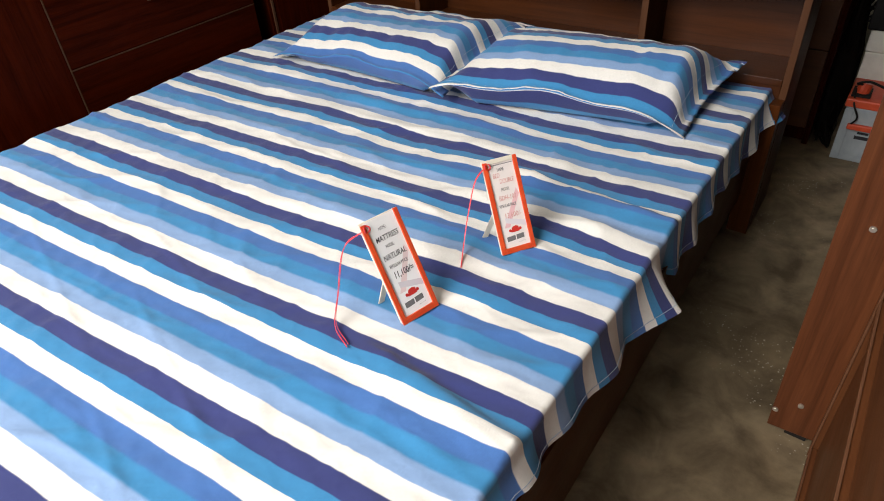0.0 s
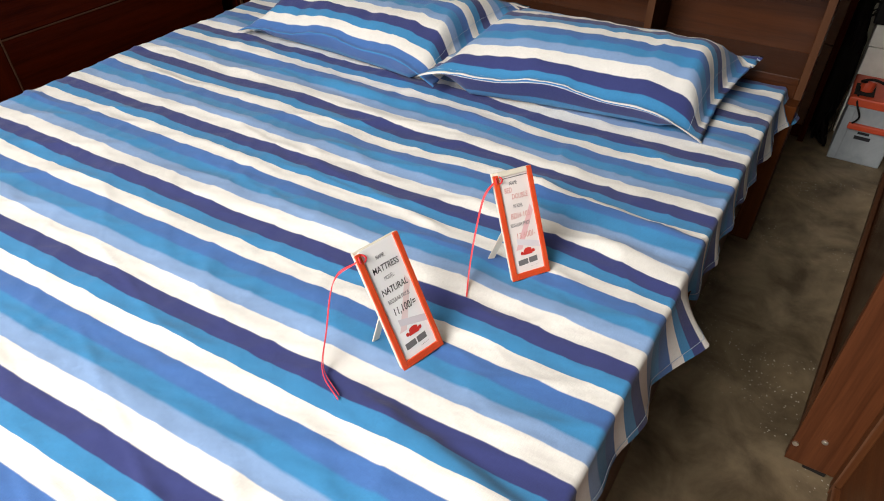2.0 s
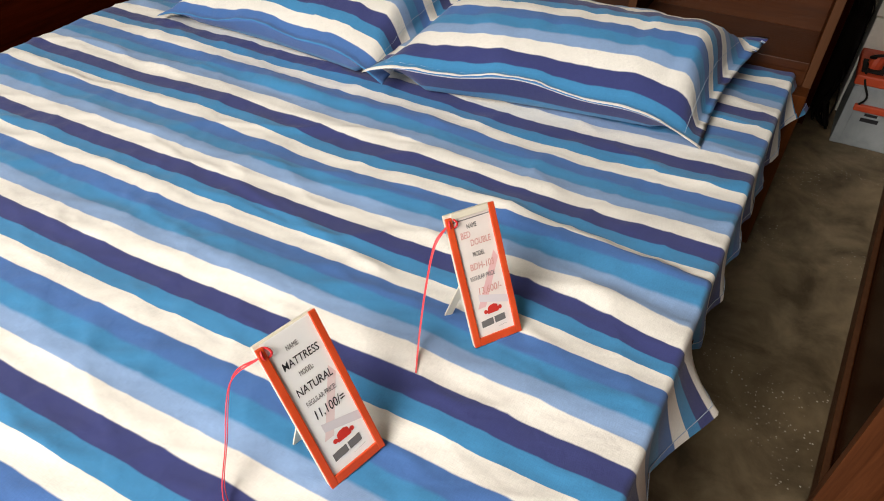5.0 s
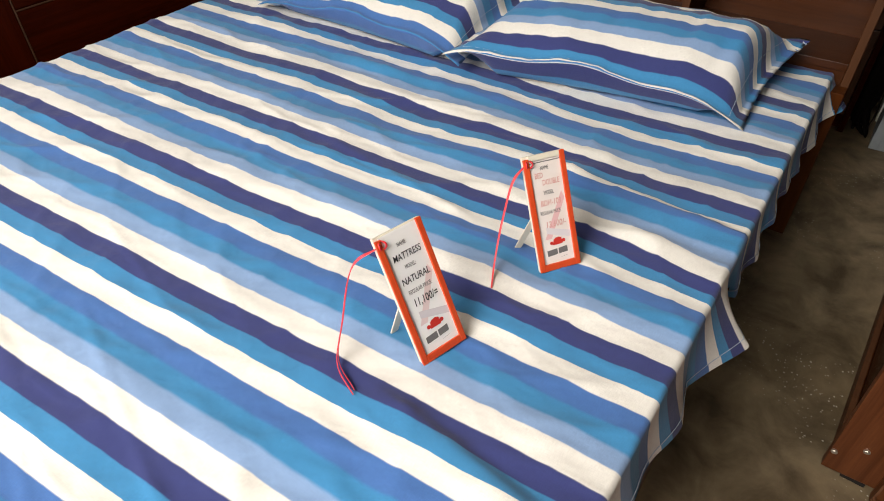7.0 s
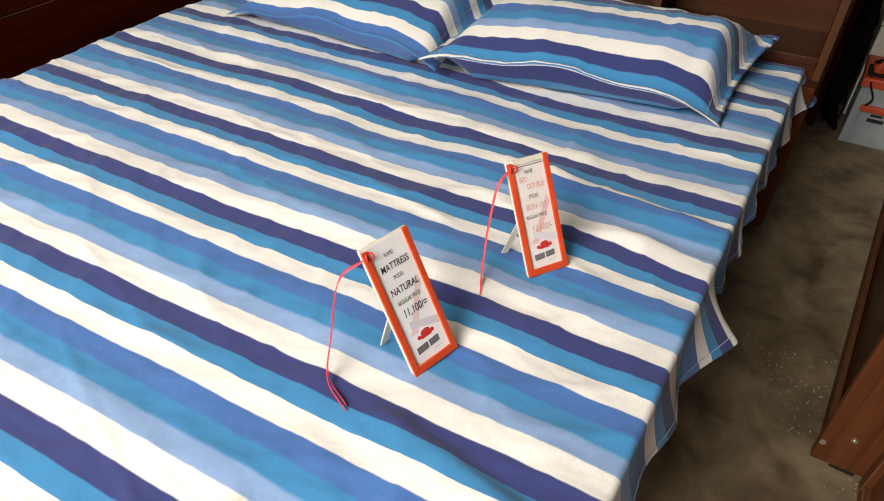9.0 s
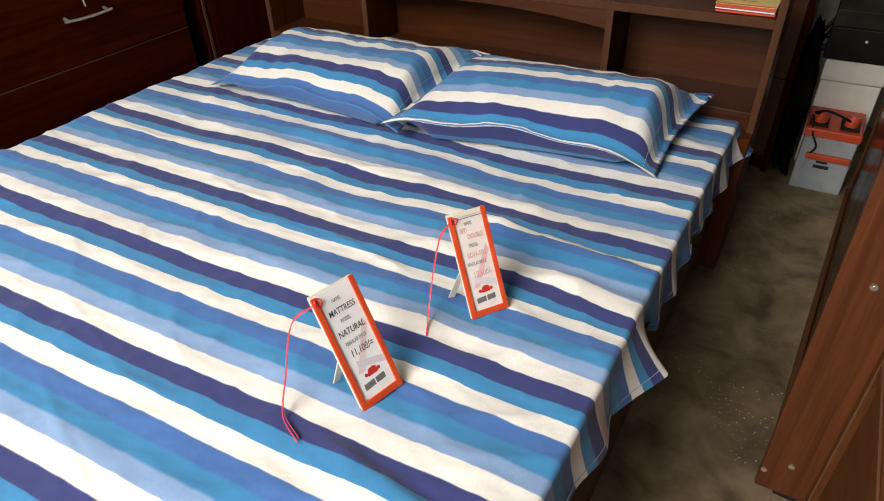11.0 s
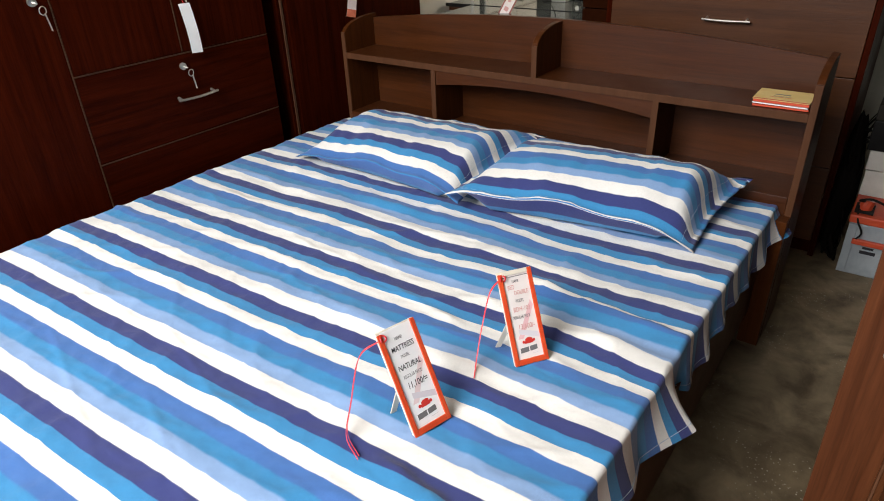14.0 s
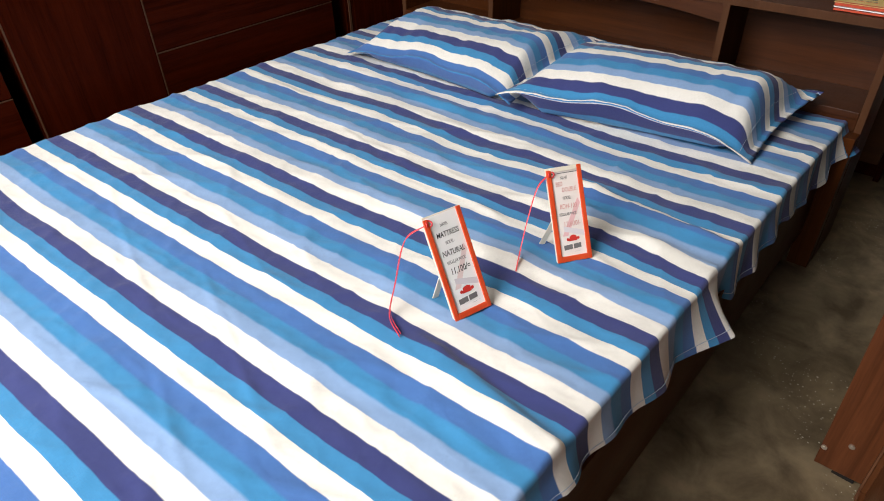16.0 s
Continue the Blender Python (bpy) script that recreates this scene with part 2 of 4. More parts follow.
bsdf(DARKCASE).inputs["Specular IOR Level"].default_value = 0.05
DULLRED = mat("dull_red_edge", 0.5, 0, (0.30, 0.075, 0.055))
GREYPRINT = mat("printed_grey", 0.6, 0, (0.69, 0.64, 0.67))
INK = mat("black_ink", 0.6, 0, (0.012, 0.012, 0.016))
GREYINK = mat("grey_ink", 0.6, 0, (0.16, 0.15, 0.15))
REDINK = mat("faded_red_ink", 0.6, 0, (0.64, 0.32, 0.29))
LOGORED = mat("red_print", 0.6, 0, (0.60, 0.03, 0.02))
THREAD = mat("pale_blue_thread", 0.8, 0, (0.42, 0.50, 0.62))
RIBBON = mat("red_ribbon", 0.35, 0, (0.70, 0.035, 0.045))
BLACK = mottled("black_plastic", (0.004, 0.0036, 0.0034), (0.010, 0.009, 0.0085), 20.0, 0.55, 0.1)
bsdf(BLACK).inputs["Specular IOR Level"].default_value = 0.2
GREYCASE = mottled("grey_battery_case", (0.28, 0.31, 0.33), (0.40, 0.43, 0.45), 14.0, 0.45, 0.1)
ORANGE = mottled("red_orange_battery_lid", (0.50, 0.050, 0.018), (0.62, 0.085, 0.03), 16.0, 0.42, 0.1)
FOAM = mottled("white_foam", (0.74, 0.71, 0.64), (0.84, 0.81, 0.74), 20.0, 0.8, 0.3, 120.0)
GLASS = mat("grey_glass_top", 0.06, 0, (0.12, 0.13, 0.12))
YELLOW = mottled("yellow_cover", (0.66, 0.47, 0.17), (0.74, 0.56, 0.24), 20.0, 0.5, 0.03)
DOORWHITE = mottled("cream_door_paint", (0.68, 0.64, 0.56), (0.78, 0.74, 0.66), 5.0, 0.5, 0.1)


# ---- building helpers ----
def part(name, bm, material, parent=None, label=""):
    me = bpy.data.meshes.new(name)
    bm.to_mesh(me)
    bm.free()
    me.materials.append(material)
    ob = new(name, me)
    if parent is not None:
        ob.parent = parent
        ob.matrix_parent_inverse = Matrix.Translation(parent["base"]).inverted() if "base" in parent else Matrix.Identity(4)
    if label:
        ob["label"] = label
    return ob


def thing(name, base, label, category, group="", kind=""):
    ob = new(name)
    ob.location = base
    ob["base"] = base
    ob.empty_display_size = 0.05
    return tagged(ob, label, category, group, kind)


def smooth(ob, angle=40):
    for p in ob.data.polygons:
        p.use_smooth = True
    ob.data.set_sharp_from_angle(angle=radians(angle))
    return ob


def bx(x0, x1, y0, y1, z0, z1, b=0.0015, m=None):
    bm = bmesh.new()
    bmesh.ops.create_cube(bm, size=1.0)
    for v in bm.verts:
        v.co = Vector((x0 + (v.co.x + 0.5) * (x1 - x0), y0 + (v.co.y + 0.5) * (y1 - y0), z0 + (v.co.z + 0.5) * (z1 - z0)))
    if b > 0:
        bmesh.ops.bevel(bm, geom=bm.edges[:], offset=b, segments=2, profile=0.6, affect="EDGES")
    if m is not None:
        bm.transform(m)
    return bm


def prism(pts, axis, a0, a1, b=0.001):
    """A flat outline pushed through from a0 to a1 along an axis (outline in the other two axes, in order)."""
    bm = bmesh.new()

    def at(p, a):
        return {"x": (a, p[0], p[1]), "y": (p[0], a, p[1]), "z": (p[0], p[1], a)}[axis]

    lo = [bm.verts.new(at(p, a0)) for p in pts]
    hi = [bm.verts.new(at(p, a1)) for p in pts]
    bm.faces.new(lo)
    bm.faces.new(hi[::-1])
    for i in range(len(pts)):
        j = (i + 1) % len(pts)
        bm.faces.new((lo[i], hi[i], hi[j], lo[j]))
    bmesh.ops.recalc_face_normals(bm, faces=bm.faces[:])
    if b:
        rim = [e for e in bm.edges if len({round(v.co["xyz".index(axis)], 5) for v in e.verts}) == 1]
        bmesh.ops.bevel(bm, geom=rim, offset=b, segments=1, affect="EDGES")
    return bm


def tube(pts, r, n=8, bm=None, flat=1.0):
    bm = bm or bmesh.new()
    pts = [Vector(p) for p in pts]
    rings = []
    side = None
    for i, p in enumerate(pts):
        d = (pts[min(i + 1, len(pts) - 1)] - pts[max(i - 1, 0)]).normalized()
        if side is None:
            side = d.cross(Vector((0, 0, 1)) if abs(d.z) < 0.9 else Vector((0, 1, 0))).normalized()
        side = (side - d * side.dot(d)).normalized()
        up = d.cross(side)
        rings.append([bm.verts.new(p + r * (math.cos(a) * side + flat * math.sin(a) * up)) for a in (2 * math.pi * k / n for k in range(n))])
    for a, b in zip(rings, rings[1:]):
        for k in range(n):
            bm.faces.new((a[k], a[(k + 1) % n], b[(k + 1) % n], b[k]))
    bm.faces.new(rings[0][::-1])
    bm.faces.new(rings[-1])
    return bm


def curve_pts(keys, steps=8):
    """A smooth line through a few points."""
    k = [Vector(p) for p in keys]
    k = [2 * k[0] - k[1]] + k + [2 * k[-1] - k[-2]]
    out = []
    for a, b, c, d in zip(k, k[1:], k[2:], k[3:]):
        for i in range(steps):
            t = i / steps
            out.append(0.5 * (2 * b + (c - a) * t + (2 * a - 5 * b + 4 * c - d) * t * t + (3 * b - a - 3 * c + d) * t ** 3))
    return out + [k[-2]]


def knob(center, axis, r, depth, n=16):
    c, a = Vector(center), Vector(axis).normalized()
    return tube([c, c + a * depth * 0.7, c + a * depth * 0.7, c + a * depth], r, n)


def bow_handle(a, b, out, r=0.0056):
    """A bowed bar with two short posts."""
    a, b, out = Vector(a), Vector(b), Vector(out)
    pts = [a + (b - a) * t + out * (0.75 + 0.25 * math.sin(math.pi * t)) for t in [i / 14 for i in range(15)]]
    bm = tube(pts, r, 8, None, 0.7)
    for t in (0.08, 0.92):
        p = a + (b - a) * t
        tube([p, p + out * 0.8], r * 0.8, 8, bm)
    return bm


# ---- the room ----
def shell(name, bm, material, label, category):
    return tagged(part(name, bm, material), label, category, "", "structure")


shell("floor", bx(-1.75, 2.75, -1.3, 4.25, -0.12, 0.0, 0), FLOOR, "stained grey cement floor with pale paint specks", "floor")
# the ceiling is out of view; its grey holds down the ambient bounce
shell("ceiling", bx(-1.87, 2.87, -1.3, 4.25, 2.9, 3.02, 0), GREYWALL, "unseen plain ceiling in dull grey to lower bounce light", "ceiling")
shell("wall_north", bx(-1.05, 1.35, 4.1, 4.25, 0, 2.9, 0), PLASTER, "white plastered back wall", "wall")
shell("wall_north_west", bx(-1.75, -1.05, 2.72, 4.25, 0, 2.9, 0), PLASTER, "pale cream plastered wall with a door", "wall")
shell("wall_north_east", bx(0.35, 2.75, 3.15, 3.45, 0, 2.9, 0), GREYWALL, "grey-green weathered plaster wall", "wall")
shell("wall_west", bx(-1.87, -1.75, -1.3, 4.25, 0, 2.9, 0), PLASTER, "white plastered side wall", "wall")
# unseen closing wall, kept dark so little light bounces onto the bed side
shell("wall_east", bx(2.75, 2.87, -1.3, 3.45, 0, 2.9, 0), BROWNWALL, "unseen side wall in dull brown to cut bounce light", "wall")
# back passage; its end walls and opening are unseen, assumed to hold the added lamp
shell("wall_passage_sill", bx(1.2, 1.35, 3.45, 4.1, 0, 0.9, 0), PLASTER, "unseen white plastered wall under the assumed passage window", "wall")
shell("wall_passage_lintel", bx(1.2, 1.35, 3.45, 4.1, 2.35, 2.9, 0), PLASTER, "unseen white plastered lintel over the assumed passage window", "wall")
# open shop front: two piers and a lintel
shell("wall_south_west", bx(-1.75, -1.45, -1.3, -1.15, 0, 2.9, 0), PLASTER, "white plastered pier beside the shop opening", "wall")
shell("wall_south_east", bx(2.1, 2.75, -1.3, -1.15, 0, 2.9, 0), PLASTER, "white plastered pier beside the shop opening", "wall")
shell("wall_south_lintel", bx(-1.45, 2.1, -1.3, -1.15, 2.65, 2.9, 0), PLASTER, "white plastered lintel over the shop opening", "wall")
shell("ground", bx(-40, 40, -60, -1.3, -0.2, -0.06, 0), FLOOR, "pale cement forecourt outside the shop", "ground")

# ---- bed ----
H = 0.427  # top of the bedspread


def side_profile(y0, y1, z0, top, lip):
    """Side board outline: square below, front corner swept back at the top."""
    pts = [(y1, z0), (y1, top), (y1 - 0.03, top)]
    for i in range(9):
        a = i / 8 * math.pi / 2
        pts.append((y1 - 0.03 - (y1 - 0.03 - y0) * math.sin(a), top - lip * (1 - math.cos(a))))
    pts.append((y0, z0))
    return pts


bed = thing("bed", (0, 1.0, 0), "dark brown laminated wooden double bed with a shelved headboard", "bed")
for x0, x1 in ((-0.798, -0.78), (0.78, 0.798)):
    p = part("side_panel", prism(side_profile(2.004, 2.185, 0.0, 0.79, 0.05), "x", x0, x1), BED_Z, bed)
    part("edge_band", bx(x0 + 0.0005, x1 - 0.0005, 2.0, 2.004, 0.0, 0.748, 0.0008), EDGE, p, "paler worn edge of the board")
part("shelf", bx(-0.78, 0.78, 2.004, 2.166, 0.654, 0.675), BED_X, bed)
part("shelf_edge", bx(-0.78, 0.78, 2.0, 2.0035, 0.654, 0.675, 0.0006), EDGE, bed, "paler edge of the shelf")
part("lower_shelf", bx(-0.78, 0.78, 1.996, 2.166, 0.434, 0.452), BED_X, bed)
part("lower_panel", bx(-0.78, 0.78, 2.002, 2.018, 0.14, 0.434), BED_X, bed)
for x0, x1 in ((-0.386, -0.368), (0.391, 0.409)):
    part("divider", bx(x0, x1, 2.004, 2.166, 0.452, 0.654), BED_Z, bed)
    part("divider_edge", bx(x0, x1, 2.0, 2.0035, 0.452, 0.654, 0.0006), EDGE, bed, "paler edge of the divider")
part("upper_divider", prism(side_profile(2.004, 2.166, 0.675, 0.818, 0.05), "x", 0.004, 0.022), BED_Z, bed)
part("upper_divider_edge", bx(0.004, 0.022, 2.0, 2.0035, 0.675, 0.77, 0.0006), EDGE, bed, "paler edge of the divider")
arch = [(-0.78 + 1.56 * i / 40, 0.776 + 0.046 * (1 - (2 * i / 40 - 1) ** 2)) for i in range(41)]
part("back_panel", prism([(-0.78, 0.16)] + arch + [(0.78, 0.16)], "y", 2.166, 2.182), BED_X, bed)
low = [(-0.368 + 0.759 * i / 24, 0.604 + 0.026 * (1 - (2 * i / 24 - 1) ** 2)) for i in range(25)]
part("apron", prism(low + [(0.391, 0.654), (-0.368, 0.654)], "y", 2.004, 2.02), BED_X, bed)
for x0, x1 in ((-0.775, -0.755), (0.735, 0.755)):
    part("side_rail", bx(x0, x1, -0.03, 1.98, 0.115, 0.345), BED_Y, bed)
part("foot_panel", bx(-0.79, 0.775, -0.05, -0.03, 0.06, 0.40), BED_X, bed)
for x0, x1 in ((-0.79, -0.735), (0.742, 0.797)):
    part("leg", bx(x0, x1, 1.955, 1.998, 0.0, 0.40), BED_Z, bed)
    part("leg", bx(x0, x1, -0.03, 0.02, 0.0, 0.36), BED_Z, bed)
part("base_board", bx(-0.755, 0.735, -0.03, 1.99, 0.22, 0.24, 0), BED_Y, bed)


tagged(part("mattress", bx(-0.77, 0.725, -0.02, 1.985, 0.24, H - 0.012, 0.03), FOAM), "white mattress under the striped bedspread", "mattress")


def table_of(pairs):
    xs, ys = zip(*pairs)
    return lambda t: float(np.interp(t, xs, ys))


hem_z = table_of([(-0.05, 0.37), (0.55, 0.385), (0.655, 0.392), (0.73, 0.375), (0.855, 0.358), (0.96, 0.342), (1.07, 0.335), (1.17, 0.338), (1.22, 0.36), (1.28, 0.325), (1.37, 0.335), (1.47, 0.352), (1.56, 0.362), (1.68, 0.347), (1.81, 0.338), (1.93, 0.36), (2.0, 0.37)])
flare = table_of([(-0.05, 0.01), (0.6, 0.006), (0.68, 0.02), (0.74, 0.006), (0.9, 0.012), (0.97, 0.02), (1.04, 0.008), (1.10, 0.03), (1.17, 0.056), (1.188, 0.03), (1.212, -0.006), (1.25, -0.004), (1.28, 0.008), (1.33, 0.0), (1.38, 0.014), (1.43, 0.0), (1.48, 0.012), (1.54, 0.0), (1.58, 0.012), (1.65, 0.0), (1.70, 0.014), (1.77, 0.0), (1.83, 0.014), (1.90, 0.004), (1.97, 0.034), (2.0, 0.038)])
# long soft folds of the cloth: ends, height, width towards and away
FOLDS = [((-0.30, 0.92), (0.20, 1.00), 0.007, 0.022, 0.05), ((0.10, 1.005), (0.44, 0.985), 0.008, 0.02, 0.06), ((0.42, 0.985), (0.75, 1.03), 0.006, 0.018, 0.03),
         ((0.28, 1.285), (0.52, 1.325), 0.007, 0.015, 0.04), ((0.42, 1.305), (0.76, 1.285), 0.012, 0.035, 0.012), ((0.50, 0.726), (0.76, 0.690), 0.017, 0.038, 0.013),
         ((-0.42, 1.39), (0.0, 1.37), 0.006, 0.02, 0.035), ((0.0, 1.37), (0.46, 1.385), 0.006, 0.018, 0.035), ((-0.6, 1.50), (-0.1, 1.44), 0.007, 0.018, 0.03),
         ((-0.15, 1.44), (0.25, 1.47), 0.006, 0.015, 0.03), ((-0.75, 1.62), (-0.5, 1.52), 0.008, 0.015, 0.03), ((-0.7, 0.95), (-0.3, 0.93), 0.004, 0.02, 0.04),
         ((-0.35, 1.19), (0.05, 1.21), 0.004, 0.02, 0.03), ((0.60, 1.205), (0.76, 1.175), 0.010, 0.03, 0.02), ((0.15, 0.55), (0.55, 0.62), 0.004, 0.02, 0.05),
         ((0.33, 0.62), (0.335, 0.30), 0.0022, 0.006, 0.006), ((-0.05, 0.72), (-0.06, 0.35), 0.0018, 0.006, 0.006), ((-0.45, 1.25), (-0.44, 0.7), 0.0018, 0.006, 0.006),
         ((0.43, 1.40), (0.45, 1.15), 0.002, 0.006, 0.006), ((-0.2, 1.30), (-0.12, 1.02), 0.002, 0.008, 0.008),
         ((0.60, 1.52), (0.50, 1.20), 0.0028, 0.006, 0.007), ((0.52, 1.20), (0.56, 0.92), 0.0022, 0.006, 0.006), ((-0.62, 0.95), (-0.60, 0.45), 0.0024, 0.006, 0.006),
         ((0.05, 0.60), (0.42, 0.46), 0.0028, 0.007, 0.008), ((-0.35, 0.62), (0.02, 0.50), 0.0026, 0.007, 0.008), ((-0.05, 1.16), (0.30, 1.10), 0.0028, 0.007, 0.009),
         ((0.55, 0.60), (0.53, 0.28), 0.0026, 0.005, 0.006), ((0.20, 0.42), (0.52, 0.30), 0.0026, 0.006, 0.008)]


def cloth_height(x, y):
    z = 0.0
    for (ax, ay), (bx_, by), h, near, far in FOLDS:
        dx, dy = bx_ - ax, by - ay
        ll = dx * dx + dy * dy
        t = ((x - ax) * dx + (y - ay) * dy) / ll
        off = ((x - ax) * -dy + (y - ay) * dx) / math.sqrt(ll)
        w = far if off > 0 else near
        end = max(0.0, -t, t - 1) * math.sqrt(ll)
        z += (0.75 * h if h > 0.003 else h) * math.exp(-(off / w) ** 2 - (end / 0.05) ** 2)
    p = Vector((x * 2.2, y * 3.4, 0.3))
    z += 0.005 * noise.noise(p) + 0.0036 * noise.noise(Vector((x * 5 + 4, y * 13, 1.7))) + 0.0019 * noise.noise(Vector((x * 15, y * 30, 5.0))) + 0.0009 * noise.noise(Vector((x * 44, y * 50, 9.0)))
    # sharp little creases
    for k, (sx, sy, h) in enumerate(((4.0, 9.0, 0.0042), (9.0, 6.0, 0.0028), (13.0, 24.0, 0.0018))):
        ridge = 1 - abs(noise.noise(Vector((x * sx + 0.8 * y, y * sy - 1.1 * x, 20.0 + 7 * k))))
        z += h * (ridge ** 9 - 0.2)
    return z


def drift(x, y):
    """How far the bands have slid along the bed: a slight skew, a pucker by the pillow, and a tuck that swallows some cloth."""
    yy = min(y, 1.5)
    q = yy - 0.9
    d = 0.21 * (0.135 - 0.306 * x + 0.134 * x * yy - 0.080 * q + 0.160 * q * q - 0.034 * x * x + 0.018 * x * x * yy) - 0.003
    d += 0.018 * math.exp(-((x - 0.42) / 0.2) ** 2 - ((y - 1.5) / 0.15) ** 2)
    d += 0.024 * math.exp(-((y - 1.17) / 0.055) ** 2) * max(0.0, min(1.0, (x - 0.60) / 0.13))
    d += 0.012 * math.exp(-((x - 0.14) / 0.13) ** 2 - ((y - 1.31) / 0.08) ** 2) - 0.006 * math.exp(-((x + 0.25) / 0.13) ** 2 - ((y - 1.35) / 0.10) ** 2)
    side = 1 / (1 + math.exp(-(x - 0.42) / 0.03))
    return d + 0.011 * side * math.tanh((y - 1.297) / 0.006) * math.exp(-((y - 1.297) / 0.10) ** 2)


def bedspread():
    bm = bmesh.new()
    uvl = bm.loops.layers.uv.new("weave")
    ny = 420
    tops = 150
    coords_uv = {}
    edge_rows = []
    rows = []
    for j in range(ny + 1):
        y = -0.055 + (1.997 + 0.055) * j / ny
        xe = 0.733 + 0.02 * (y - 0.7) / 1.3
        row = []
        # left drop, then the top, then the hanging side
        prof = []
        for i in range(8):
            a = i / 8
            prof.append((-0.822 + 0.004 * math.sin(21 * y), 0.24 + (H - 0.03 - 0.24) * a, -0.82 - (1 - a) * 0.16))
        for i in range(5):
            a = math.pi / 2 * i / 5
            prof.append((-0.79 - 0.03 * math.cos(a), H - 0.03 + 0.03 * math.sin(a), -0.81 + 0.03 * i / 5))
        for i in range(tops + 1):
            x = -0.78 + (xe + 0.78) * i / tops
            prof.append((x, H, x))
        r = 0.010
        for i in range(1, 9):
            a = math.pi / 2 * i / 8
            prof.append((xe + r * math.sin(a), H - r + r * math.cos(a), xe + r * a))
        hz, fl = hem_z(y) - 0.012, flare(y) + 0.005
        for i in range(1, 15):
            a = i / 14
            wave = 0.0035 * a * math.sin(46 * y + 2.0 * math.sin(9 * y))
            prof.append((xe + r + fl * a ** 1.3 + wave, (H - r) + (hz - H + r) * a, xe + 0.022 + (H - r - hz) * a))
        n_all = len(prof)
        for k, (x, z, s) in enumerate(prof):
            if 10 <= k:
                fade = 1.0 if x < xe else max(0.0, 1 - (H - z) / 0.02)
                z += cloth_height(min(x, xe), y) * fade
            v = bm.verts.new((x, y + (0.006 * noise.noise(Vector((3 * y, 7 * z, 2))) if k > n_all - 14 else 0), z))
            coords_uv[v] = (s, y + drift(min(x, xe), y) + 0.003 * noise.noise(Vector((x * 1.7, y * 2.3, 8.0))))
            row.append(v)
        rows.append(row)
        edge_rows.append([(v.co.copy(), coords_uv[v]) for v in row[-3:]])
    for a, b in zip(rows, rows[1:]):
        for k in range(len(a) - 1):
            f = bm.faces.new((a[k], a[k + 1], b[k + 1], b[k]))
            f.smooth = True
            for lp in f.loops:
                lp[uvl].uv = coords_uv[lp.vert]
    ob = part("bedspread", bm, CLOTH)
    # turned-up hem along the hanging side
    hm = bmesh.new()
    hl = hm.loops.layers.uv.new("weave")
    keep = []
    for row in edge_rows:
        pts = []
        for (p, w) in row:
            v = hm.verts.new(p + Vector((0.0014, 0, 0)))
            pts.append((v, w))
        keep.append(pts)
    for a, b in zip(keep, keep[1:]):
        for k in range(len(a) - 1):
            f = hm.faces.new((a[k][0], a[k + 1][0], b[k + 1][0], b[k][0]))
            f.smooth = True
            for lp, w in zip(f.loops, (a[k][1], a[k + 1][1], b[k + 1][1], b[k][1])):
                lp[hl].uv = w
    hem = part("hem", hm, CLOTH, ob, "stitched hem of the bedspread")
    seam = [row[0][0] + Vector((0.0018, 0, 0)) for row in edge_rows[::2]]
    part("stitching", tube(seam, 0.0005, 5), THREAD, hem, "pale line of stitching")
    return tagged(ob, "blue and white striped cotton bedspread, slightly creased, hanging over the mattress", "bedspread")


bedspread()


